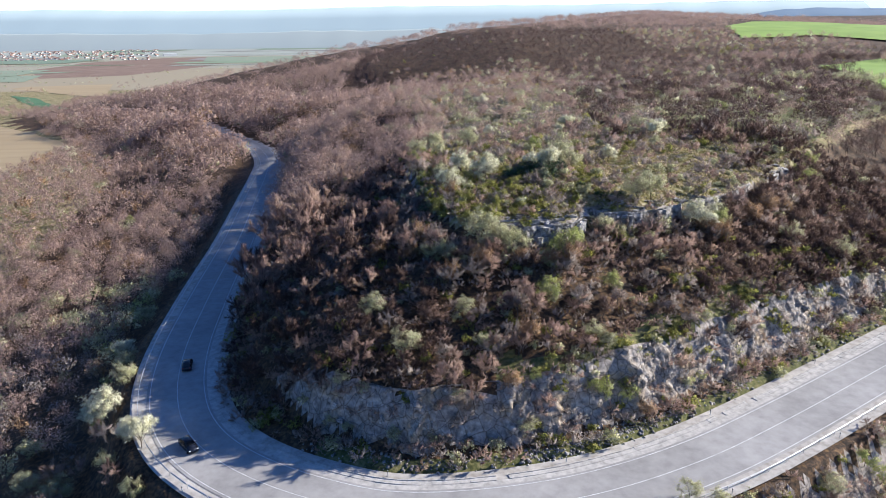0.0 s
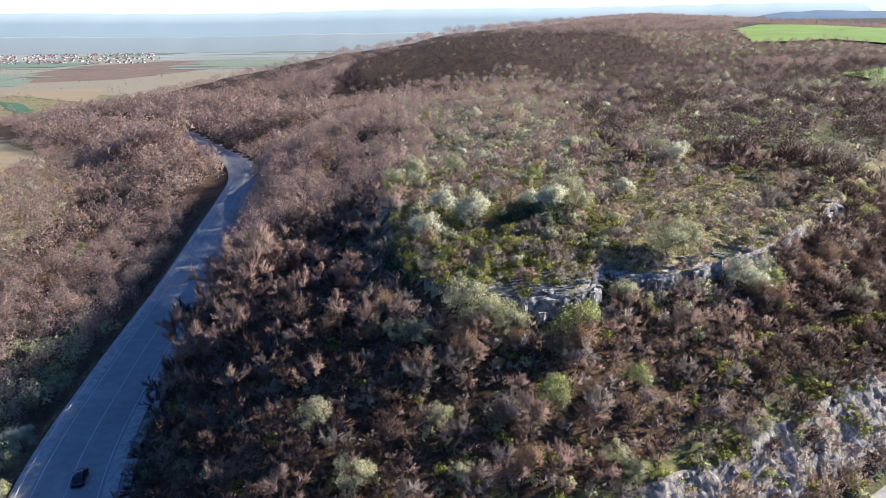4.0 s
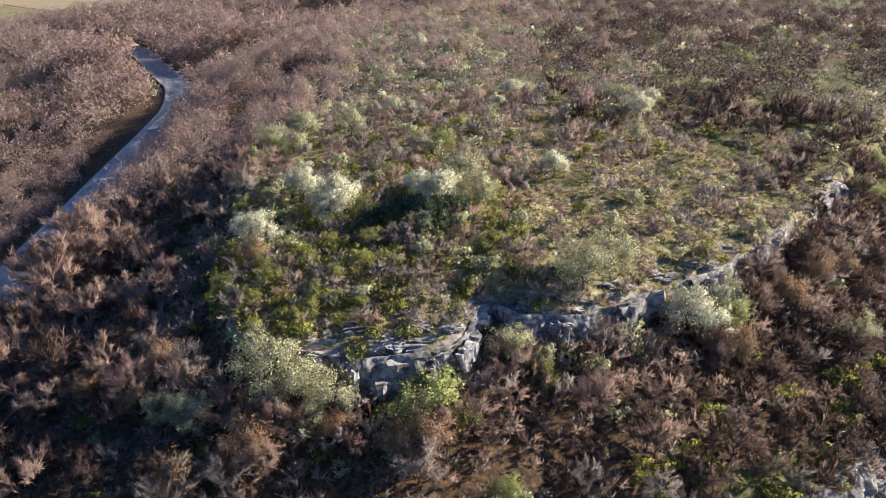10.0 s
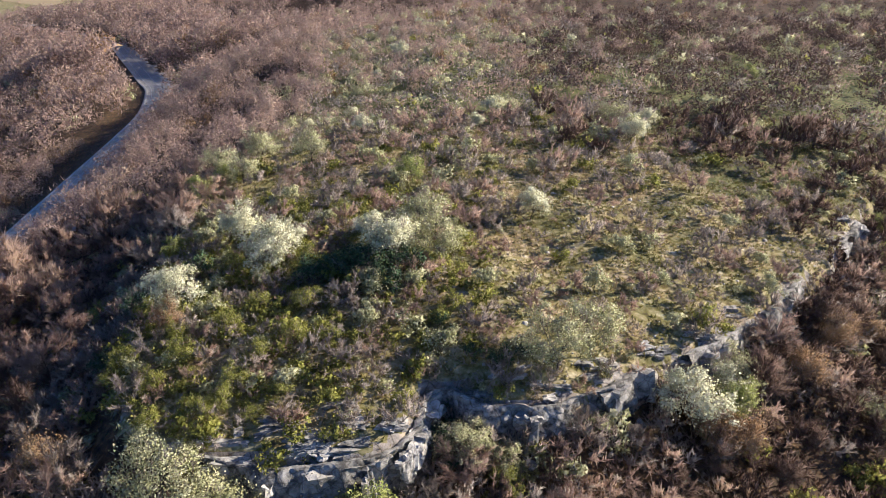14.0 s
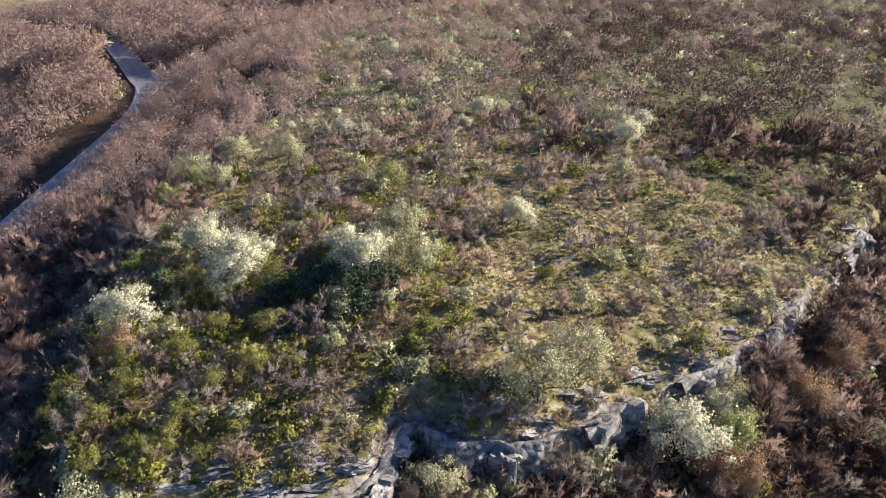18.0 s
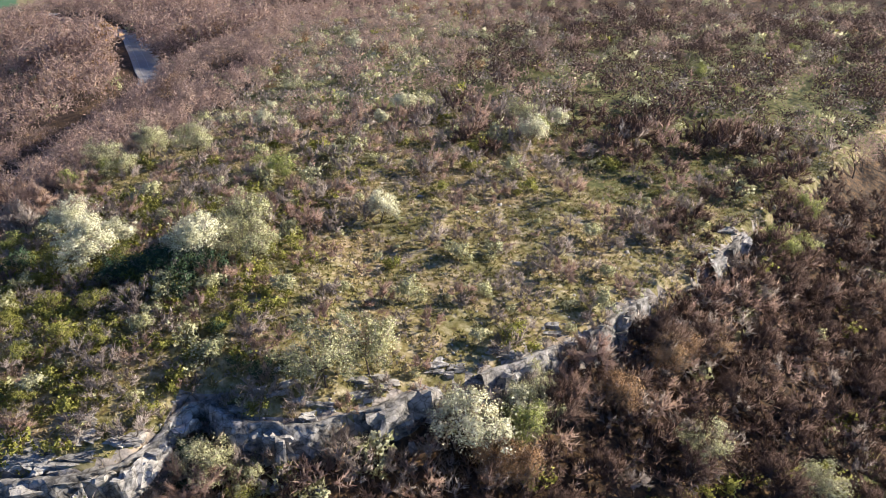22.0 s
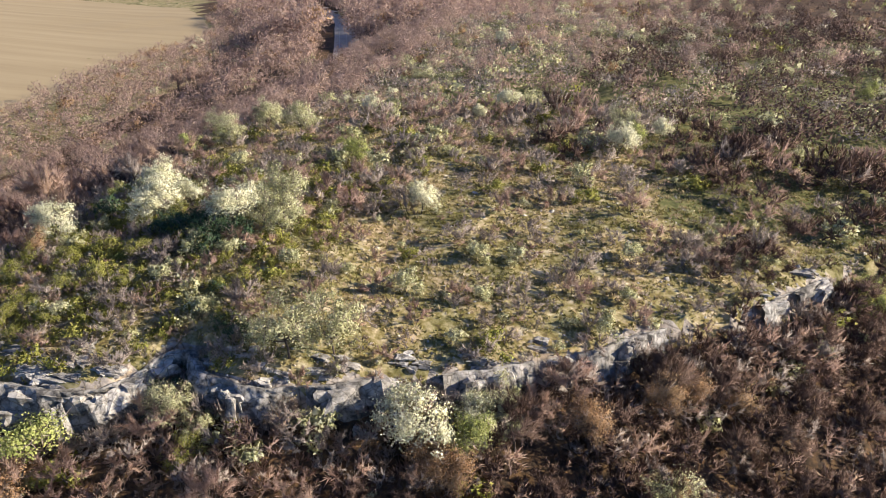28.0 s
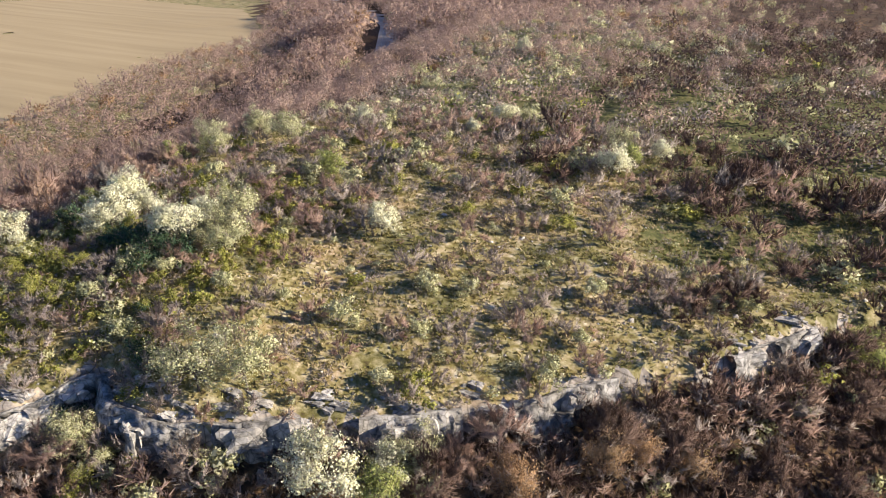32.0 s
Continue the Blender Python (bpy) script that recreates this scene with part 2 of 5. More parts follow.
# ---- mesh helpers ----
def tri_mesh(name, verts, faces, mat, smooth=False, normals=None):
    """A mesh from arrays: faces all of the same number of corners."""
    me = bpy.data.meshes.new(name)
    verts, faces = np.asarray(verts, np.float32), np.asarray(faces, np.int32)
    k = faces.shape[1]
    me.vertices.add(len(verts))
    me.vertices.foreach_set("co", verts.ravel())
    me.loops.add(faces.size)
    me.loops.foreach_set("vertex_index", faces.ravel())
    me.polygons.add(len(faces))
    me.polygons.foreach_set("loop_start", np.arange(0, faces.size, k, dtype=np.int32))
    me.polygons.foreach_set("loop_total", np.full(len(faces), k, np.int32))
    if smooth:
        me.polygons.foreach_set("use_smooth", np.ones(len(faces), bool))
    me.update(calc_edges=True)
    me.validate()
    if normals is not None:                          # leaves and twigs shade with the round of their crown
        me.polygons.foreach_set("use_smooth", np.ones(len(me.polygons), bool))
        me.normals_split_custom_set_from_vertices(np.asarray(normals, np.float32))
    for m in (mat if isinstance(mat, (list, tuple)) else [mat]):
        me.materials.append(m)
    return me


def part(name, data, parent, label="", at=None):
    """Links mesh data as one part under a thing."""
    ob = new(name, data)
    ob.parent = parent
    if at is not None:
        ob.matrix_basis = at
    if label:
        ob["label"] = label
    return ob


def mesh_of(name, bm, mat, smooth=False):
    me = bpy.data.meshes.new(name)
    if smooth:
        for f in bm.faces:
            f.smooth = True
    bm.to_mesh(me)
    bm.free()
    me.materials.append(mat)
    return me


def thing(name, label, category, group="", kind="", m=None):
    ob = new(name)
    ob.empty_display_size = 0.1
    if m is not None:
        ob.matrix_basis = m
    return tagged(ob, label, category, group, kind)


# ---- plan: road, plateau rim, heights ----
def smooth_line(points, step):
    """A Catmull-Rom line through the points, resampled evenly."""
    p = np.array(points, float)
    p = np.vstack([2 * p[0] - p[1], p, 2 * p[-1] - p[-2]])
    out = []
    for i in range(1, len(p) - 2):
        u = np.linspace(0, 1, 24, endpoint=False)[:, None]
        a, b, c, d = p[i - 1], p[i], p[i + 1], p[i + 2]
        out.append(0.5 * (2 * b + (c - a) * u + (2 * a - 5 * b + 4 * c - d) * u ** 2 + (3 * b - a - 3 * c + d) * u ** 3))
    out = np.vstack(out + [p[-2:-1]])
    s = np.r_[0, np.cumsum(np.linalg.norm(np.diff(out[:, :2], axis=0), axis=1))]
    t = np.arange(0, s[-1], step)
    return np.stack([np.interp(t, s, out[:, k]) for k in range(out.shape[1])], 1)


ROAD_POINTS = [(330, 189, 42), (220, 175, 40.5), (150, 155, 39.2), (112, 132.5, 38.2), (80.2, 112.2, 37.6), (55.5, 96.3, 37.3), (38.1, 86.0, 37.2), (21.5, 79.0, 37.1), (6, 75.6, 37.1),
               (-7.5, 75.4, 37.0), (-18.5, 78.8, 36.9), (-28.5, 84, 36.8), (-36.6, 90.4, 36.8), (-42.4, 98, 36.7), (-46.6, 107, 36.5), (-49.8, 117.3, 36.3), (-52.7, 130.4, 35.8),
               (-55.2, 146, 35.2), (-57.4, 161, 34.7), (-59.9, 179.5, 34), (-63, 202, 33.1), (-67.8, 231, 31.8), (-75.4, 275, 29.7), (-83.4, 321.5, 27.5), (-92.5, 365, 25.3),
               (-109.5, 414, 22.9), (-125, 442, 21.7), (-146, 480, 20.2), (-171, 524, 18.5), (-199, 570, 17), (-255, 630, 15), (-340, 705, 12)]
FOOT_POINTS = [(2600, 400, 48), (1000, 240, 46)] + ROAD_POINTS + [(-395, 800, 3), (-405, 1000, -8), (-350, 1250, -24), (-180, 1550, -40), (300, 2500, -66), (1400, 4400, -78)]
road_line = smooth_line(ROAD_POINTS, 2.0)
foot_line = np.vstack([smooth_line(FOOT_POINTS, 6.0)])
RIM_POINTS = [(2600, 1200), (900, 540), (420, 380), (230, 305), (160, 252), (125, 216), (104, 193), (94.5, 182), (88.7, 174.5), (82.6, 166), (78, 161), (69.7, 153), (64.5, 147.6), (57, 141.6),
              (52, 138.4), (47.5, 136), (43, 132.6), (37.5, 130.4), (32, 131), (28.4, 132.6), (27.2, 127.5), (25, 124.8), (19.5, 123.4), (13, 123.4), (6.5, 125.2), (1.8, 128.4), (-1.2, 134), (-2.6, 141),
              (-3.8, 149), (-5.2, 157), (-7, 168), (-10, 184), (-9, 203), (-5, 240), (-12, 290), (-22, 330), (-5, 380), (35, 425), (10, 480), (-50, 560), (-62, 640), (-20, 800), (90, 1020), (330, 1500), (900, 2500), (2200, 4600)]
RIM_X = [-4, 2, 9.5, 12.5, 26, 27.5, 29, 31, 36, 42, 46, 49, 53, 56, 60, 62, 64, 69.5, 71.5, 76, 79, 84, 90, 96]
RIM_UP = [0, 1.3, 1.5, 4.6, 5, 4, 1.6, 2.4, 3.0, 2.2, 2.6, 1.0, 2.5, 2.7, 2.0, 0.6, 3.1, 3.5, 1.6, 0.6, 2.0, 2.0, 1.2, 0]     # height of the rock rim along the front
rim_line = smooth_line(RIM_POINTS, 1.5)[:, :2]


def line_distance(x, y, line):
    """Distance to a line of points, the nearest point's index, and the side (+1: left of its direction)."""
    p, q = line[:-1, :2], line[1:, :2]
    best = np.full(x.shape, 1e18)
    idx = np.zeros(x.shape, int)
    for i in range(len(p)):
        dx, dy = q[i] - p[i]
        u = np.clip(((x - p[i, 0]) * dx + (y - p[i, 1]) * dy) / (dx * dx + dy * dy + 1e-9), 0, 1)
        d = (x - p[i, 0] - u * dx) ** 2 + (y - p[i, 1] - u * dy) ** 2
        near = d < best
        best[near] = d[near]
        idx[near] = i
    a, b = p[idx], q[idx]
    side = np.sign((b[..., 0] - a[..., 0]) * (y - a[..., 1]) - (b[..., 1] - a[..., 1]) * (x - a[..., 0]))
    return np.sqrt(best), idx, side


def ss(v, a, b):
    u = np.clip((v - a) / (b - a), 0, 1)
    return u * u * (3 - 2 * u)


def waves(x, y, size, seed):
    """Smooth unevenness, about -1 to 1."""
    r = np.random.RandomState(seed)
    out = 0
    for k in range(7):
        a, ph, w = r.uniform(0, 6.28), r.uniform(0, 6.28), r.uniform(0.6, 1.7) * 6.28 / size
        out = out + np.sin((x * np.cos(a) + y * np.sin(a)) * w + ph + 1.3 * np.sin((x * np.sin(a) - y * np.cos(a)) * w * 0.6 + ph))
    return out / 4.0


def fields_of(x, y):
    """Heights and the distances they come from, for arrays of places."""
    d_rim, _, s_rim = line_distance(x, y, rim_line)
    inside = -s_rim * d_rim                       # metres inside the plateau's rim
    d_foot, i_foot, s_foot = line_distance(x, y, foot_line)
    hill = -s_foot                                # +1 on the hill's side of the road
    zr = foot_line[i_foot, 2]
    top = 61.5 + 4.9 * (1 - np.exp(-np.maximum(inside, 0) / 24.0))               # a low dome behind the rim
    top = top + np.interp(y, [500, 570, 640, 720, 900, 1500, 2400, 4500], [0, 6, 12, 15, 17, 26, 36, 30])
    top = top - 5.5 * np.exp(-((y - 465) / 85.0) ** 2) * ss(-x, -130, -20)
    top = top - 32 * ss(x, 430, 760)
    top = top - 14 * ss(-x, -70, 55) * ss(y, 470, 540) * ss(-y, -900, -650)
    top = top + 2.4 * np.exp(-((x - 29) / 13.0) ** 2 - ((y - 142) / 10.0) ** 2) * ss(inside, 0, 4) - 1.6 * ss(y, 180, 230) * ss(-x, -32, -10) * ss(-y, -480, -420)
    top = top + 0.4 * waves(x, y, 26, 3) * ss(inside, 2, 14)
    front = ss(x, -30, -16)
    upper = np.interp(x, RIM_X, RIM_UP)
    upper = upper * ss(-y, -240, -190) * np.clip(0.95 + 0.3 * waves(x, y, 9, 5), 0.4, 1.35)
    b = np.maximum(d_foot - 8.5, 0)
    a = np.maximum(-inside, 0)
    t = b / (a + b + 1e-6)
    low = (6.6 + 1.4 * ss(x, 5, 25) - 1.6 * ss(x, 50, 85)) * front * ss(-y, -170, -135) * (0.92 + 0.12 * waves(x, y, 18, 7))
    hold = np.exp(-a / 3.0)
    base = top - upper * hold - 2.6 * (1 - hold)
    bulge = t + 0.16 * np.sin(np.pi * t) * ss(-y, -600, -350) * ss(-x, 14, 40) - 0.06 * np.sin(np.pi * t) * ss(x, -20, 0)
    slope = zr + 0.3 + low * ss(b, 4.0, 8.6) + (base - zr - 0.3 - low) * bulge * ss(b, 1.5, 8.6) + 0.35 * waves(x, y, 14, 9) * ss(b, 3, 10) * ss(a, 0, 6)
    h_in = np.where(inside > 0, top - upper * (1 - ss(inside, 0.0, 1.0)), slope)
    valley = np.interp(y, [-500, 100, 300, 500, 900, 1600, 2600, 4500], [14, 12, 9, 3, -10, -45, -70, -80])
    bo = np.maximum(d_foot - 7.5, 0)
    h_out = valley + (zr - valley) * np.exp(-bo / 62.0) - 6.0 * ss(bo, 0, 9) * ss(-y, -330, -250) + 3.0 * ss(bo, 3, 14) * ss(-bo, -60, -25) * ss(y, 300, 350) * ss(-y, -560, -480) + 1.6 * waves(x, y, 60, 11) * ss(bo, 8, 60) * np.exp(-bo / 150.0)
    h = np.where(hill > 0, h_in, h_out)
    on_road = d_foot < 9.2
    h = np.where(on_road, zr - 0.45, h)
    return h, inside, d_foot, hill


def spaced(lo, hi, fine, outer, step, grow):
    c = list(np.arange(lo, hi + 1e-6, fine))
    s = step
    while c[-1] < outer[1]:
        c.append(c[-1] + s)
        s *= grow
    s = step
    while c[0] > outer[0]:
        c.insert(0, c[0] - s)
        s *= grow
    return np.array(c)


gx = spaced(-70, 108, 1.1, (-4600, 4600), 1.4, 1.055)
gy = spaced(70, 212, 1.1, (-900, 4700), 1.4, 1.045)
GX, GY = np.meshgrid(gx, gy)
GZ, G_IN, G_FOOT, G_HILL = fields_of(GX, GY)


def ground_z(x, y):
    """Height of the ground sheet, read between its corners."""
    x, y = np.asarray(x, float), np.asarray(y, float)
    i = np.clip(np.searchsorted(gx, x) - 1, 0, len(gx) - 2)
    j = np.clip(np.searchsorted(gy, y) - 1, 0, len(gy) - 2)
    u, v = (x - gx[i]) / (gx[i + 1] - gx[i]), (y - gy[j]) / (gy[j + 1] - gy[j])
    return (GZ[j, i] * (1 - u) + GZ[j, i + 1] * u) * (1 - v) + (GZ[j + 1, i] * (1 - u) + GZ[j + 1, i + 1] * u) * v


def zone(x, y):
    """Distance inside the rim, distance from the road, side of the road."""
    i = np.clip(np.searchsorted(gx, x), 0, len(gx) - 1)
    j = np.clip(np.searchsorted(gy, y), 0, len(gy) - 1)
    return G_IN[j, i], G_FOOT[j, i], G_HILL[j, i]


nx, ny = len(gx), len(gy)
q = (np.arange(ny - 1)[:, None] * nx + np.arange(nx - 1)[None, :]).ravel()
ground_me = tri_mesh("ground", np.stack([GX, GY, GZ], -1).reshape(-1, 3), np.stack([q, q + 1, q + nx + 1, q + nx], 1), [GRASS, LITTER, OCHRE_ROCK, VERGE], smooth=True)
mi = ((G_IN[:-1, :-1] < -0.5) | (GY[:-1, :-1] > 330)).astype(np.int32).ravel()
steep = np.hypot(np.diff(GZ, axis=1)[:-1] / np.diff(gx)[None, :], np.diff(GZ, axis=0)[:, :-1] / np.diff(gy)[:, None]) > 1.25
verge = (G_HILL > 0) & (G_IN < -0.5) & (GX > 8) & (GX < 130) & (G_FOOT > 15) & (G_FOOT < 20 + 6 * waves(GX, GY, 24, 77)) & (GY < 200)
mi = np.where(((G_HILL < 0) & (G_FOOT > 90))[:-1, :-1].ravel(), 0, mi)
far_meadow = (G_IN > 3) & (GY + 0.5 * (GX - 40) > 202 + 12 * waves(GX, GY, 30, 78)) & (GY <= 330)
foot_strip = (G_HILL > 0) & (G_FOOT < 11) & (GX > -20) & (GX < 112) & (GY < 150)
mi = np.where((verge | far_meadow | foot_strip)[:-1, :-1].ravel(), 3, mi)
mi = np.where((steep & (GY[:-1, :-1] < 260) & (GX[:-1, :-1] > -30) & (GX[:-1, :-1] < 200)).ravel(), 2, mi).astype(np.int32)
ground_me.polygons.foreach_set("material_index", mi)
ground = tagged(new("ground", ground_me), "hilly ground with dry meadow and leaf litter", "ground", kind="structure")


# ---- road ----
def ribbon(name, line, left, right, lift, mat, label, category="road", kind="structure", parent=None):
    """A strip along a line, from left to right of it (metres, right positive)."""
    d = np.gradient(line[:, :2], axis=0)
    d /= np.linalg.norm(d, axis=1)[:, None]
    nrm = np.stack([d[:, 1], -d[:, 0]], 1)
    k = len(line)
    v = np.zeros((2 * k, 3))
    v[:k, :2], v[k:, :2] = line[:, :2] + nrm * left, line[:, :2] + nrm * right
    v[:k, 2] = v[k:, 2] = line[:, 2] + lift
    i = np.arange(k - 1)
    me = tri_mesh(name, v, np.stack([i, i + 1, i + k + 1, i + k], 1), mat, smooth=True)
    if parent is not None:
        return part(name, me, parent, label)
    return tagged(new(name, me), label, category, kind=kind)


# the line runs from the right end round the bend into the valley: the hill lies to its right
shoulder = ribbon("road_shoulder", road_line, -7.6, 8.6, -0.03, GRAVEL, "pale gravel shoulder beside the road", "shoulder")
edge = ribbon("concrete_edge", road_line, 5.0, 6.1, 0.0, CONCRETE, "pale concrete strip along the inner edge of the road", "road edge")
road = ribbon("road", road_line, -5.0, 5.0, 0.03, ASPHALT, "grey asphalt road sweeping round the hill", "road")
for off, wdt in ((-4.55, 0.14), (-0.05, 0.13), (4.45, 0.14)):
    ribbon("road_line", road_line, off, off + wdt, 0.05, PAINT, "", parent=road)


# ---- plants: templates ----
def unit(v):
    return v / (np.linalg.norm(v, axis=-1, keepdims=True) + 1e-9)


def tubes(segments, sides):
    """Tapered tubes as triangles: segments are (start, end, radius, radius)."""
    vs, fs, base = [], [], 0
    for p, e, r0, r1 in segments:
        d = unit(e - p)
        a = unit(np.cross(d, [0.31, 0.77, 0.55]))
        b = np.cross(d, a)
        ang = np.arange(sides) * 2 * np.pi / sides
        ring = np.cos(ang)[:, None] * a + np.sin(ang)[:, None] * b
        vs += [p + ring * r0, e + ring * r1]
        for k in range(sides):
            k2 = (k + 1) % sides
            fs += [(base + k, base + k2, base + sides + k2), (base + k, base + sides + k2, base + sides + k)]
        base += 2 * sides
    return np.vstack(vs), np.array(fs)


def branching(r, height, spread, trunk_part, limbs, subs, girth):
    """Trunk, limbs and boughs of a tree that stands at the origin; returns the segments, and the outer boughs for twigs."""
    segs, outer = [], []
    top = np.array([r.uniform(-.1, .1) * height, r.uniform(-.1, .1) * height, height * trunk_part])
    mid = top * 0.5 + np.r_[r.uniform(-.03, .03, 2) * height, 0]
    segs += [(np.array([0, 0, -0.3]), mid, girth, girth * .8), (mid, top, girth * .8, girth * .6)]
    for k in range(limbs):
        az = (k + r.uniform(-.35, .35)) * 2 * np.pi / limbs
        el = r.uniform(0.25, 1.25)
        d = np.array([np.cos(az) * np.cos(el), np.sin(az) * np.cos(el), np.sin(el)])
        start = mid + (top - mid) * r.uniform(0.3, 1.0)
        reach = np.array([spread, spread, height * (1 - trunk_part)]) * r.uniform(0.6, 0.85)
        end = start + d * reach
        knee = start + (end - start) * 0.5 + r.uniform(-.08, .08, 3) * height
        segs += [(start, knee, girth * .4, girth * .26), (knee, end, girth * .26, girth * .08)]
        outer.append((knee, end))
        for _ in range(subs):
            s = knee + (end - knee) * r.uniform(0, 0.8)
            dd = unit(d + r.normal(0, .65, 3) + [0, 0, .25])
            e = s + dd * spread * r.uniform(0.3, 0.6)
            segs.append((s, e, girth * .16, girth * .04))
            outer.append((s, e))
    return segs, outer


def twigs(r, outer, n, length, width, up=0.35, wild=0.75):
    """n thin tapering blades that spray from the boughs."""
    o = np.array([[a, b] for a, b in outer])
    k = r.randint(0, len(o), n)
    u = r.uniform(0.15, 1.05, n)[:, None]
    s = o[k, 0] + (o[k, 1] - o[k, 0]) * u
    d = unit(unit(o[k, 1] - o[k, 0]) * 0.7 + r.normal(0, wild * 0.6, (n, 3)) + [0, 0, up])
    ln = length * r.uniform(0.5, 1.3, n)[:, None]
    side = unit(np.cross(d, r.normal(0, 1, (n, 3)))) * (width * r.uniform(0.6, 1.4, n)[:, None]) * 0.5
    v = np.stack([s - side, s + side, s + d * ln], 1).reshape(-1, 3)
    return v, np.arange(3 * n).reshape(-1, 3)


def leaves(r, outer, n, size, puff):
    """n small three-cornered leaves or petals in loose clumps about the boughs."""
    o = np.array([[a, b] for a, b in outer])
    clumps = max(8, n // 14)
    k = r.randint(0, len(o), clumps)
    c = o[k, 0] + (o[k, 1] - o[k, 0]) * r.uniform(0.2, 1.15, clumps)[:, None] + r.normal(0, puff, (clumps, 3))
    g = c[r.randint(0, clumps, n)] + r.normal(0, puff * 0.75, (n, 3))
    a = unit(r.normal(0, 1, (n, 3)))
    b = unit(np.cross(a, r.normal(0, 1, (n, 3))))
    z = size * r.uniform(0.6, 1.4, n)[:, None]
    v = np.stack([g - a * z * 0.5, g + a * z * 0.5 + b * z * 0.15, g + b * z], 1).reshape(-1, 3)
    return v, np.arange(3 * n).reshape(-1, 3)


def fuzz(r, z, wide, tall, n, length, width, lobes):
    """Sprays of twigs that lie like shingles over the lobes of a rounded crown."""
    a = r.uniform(0, 6.28, lobes)
    rad = wide * r.uniform(0.2, 0.6, lobes)
    c = np.stack([np.cos(a) * rad, np.sin(a) * rad, z + tall * r.uniform(-0.4, 0.5, lobes)], 1)
    k = r.randint(0, lobes, n)
    d = unit(r.normal(0, 1, (n, 3)) + [0, 0, 0.35])
    s = c[k] + d * [wide * 0.55, wide * 0.55, tall * 0.65] * r.uniform(0.75, 1.08, (n, 1))
    face = unit(d + r.normal(0, 0.42, (n, 3)))
    g = unit(np.cross(face, r.normal(0, 1, (n, 3))) + 0.5 * d)
    side = unit(np.cross(g, face)) * width * 0.5 * r.uniform(0.6, 1.4, (n, 1))
    v = np.stack([s - side, s + side, s + g * length * r.uniform(0.6, 1.3, (n, 1))], 1).reshape(-1, 3)
    return (v, np.arange(3 * n).reshape(-1, 3)), d


def lobed(r, outer, n, size, spread):
    """n small leaves or petals on the shells of the clumps that end a crown's boughs; with the way each one faces."""
    o = np.array([b for _, b in outer])
    lobes = min(len(o), 46)
    k = r.permutation(len(o))[:lobes]
    rad = spread * r.uniform(0.09, 0.24, lobes)
    w = r.choice(lobes, n, p=rad ** 2 / (rad ** 2).sum())
    d = unit(r.normal(0, 1, (n, 3)) + [0, 0, 0.3])
    g = o[k][w] + d * (rad[w] * (1.25 - 0.8 * r.uniform(0, 1, n)))[:, None] * [1, 1, 0.8]
    face = unit(d + r.normal(0, 0.6, (n, 3)))
    a = unit(np.cross(face, r.normal(0, 1, (n, 3))))
    b = np.cross(face, a)
    z = size * r.uniform(0.6, 1.4, n)[:, None]
    v = np.stack([g - a * z * 0.5, g + a * z * 0.5, g + b * z * 0.9], 1).reshape(-1, 3)
    return (v, np.arange(3 * n).reshape(-1, 3)), d


def rounded(r, v, f, height, spread):
    """Turns every leaf outward and gives it the normal of the crown's round."""
    c = v[f].mean(1)
    n = unit((c - [0, 0, height * 0.5]) / [spread, spread, height * 0.45] + [0, 0, 0.25])
    return faced(v, f, unit(n + r.normal(0, 0.28, n.shape)))


def faced(v, f, n):
    a, b, e = v[f[:, 0]], v[f[:, 1]], v[f[:, 2]]
    back = (np.cross(b - a, e - a) * n).sum(1) < 0
    f = f.copy()
    f[back] = f[back][:, ::-1]
    vn = np.zeros_like(v)
    vn[f.ravel()] = np.repeat(n, 3, axis=0)
    return v, f, vn


def join(*pieces):
    vs, fs, n = [], [], 0
    for p in pieces:
        vs.append(p[0])
        fs.append(p[1] + n)
        n += len(p[0])
    return (np.vstack(vs), np.vstack(fs)) + ((np.vstack([p[2] for p in pieces]),) if len(pieces[0]) > 2 else ())


# kind: twig material, number of variants, height, spread
KINDS = {
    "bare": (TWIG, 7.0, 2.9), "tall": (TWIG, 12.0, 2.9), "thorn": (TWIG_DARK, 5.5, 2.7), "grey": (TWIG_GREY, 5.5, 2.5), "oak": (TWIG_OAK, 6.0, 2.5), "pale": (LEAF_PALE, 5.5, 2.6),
    "green": (LEAF, 3.6, 2.1), "yellow": (LEAF_YELLOW, 4.5, 2.2), "blossom": (BLOSSOM, 5.2, 2.5), "dark": (GREEN_DARK, 3.0, 1.7),
    "bush": (TWIG_GREY, 1.9, 1.35), "bush_brown": (TWIG, 2.1, 1.5), "bush_green": (LEAF, 1.5, 1.2), "bush_dark": (TWIG_DARK, 2.4, 1.7), "bush_pale": (LEAF_PALE, 1.7, 1.2),
}
LEAFY = {"pale", "green", "yellow", "blossom", "dark", "bush_green", "bush_pale", "oak"}


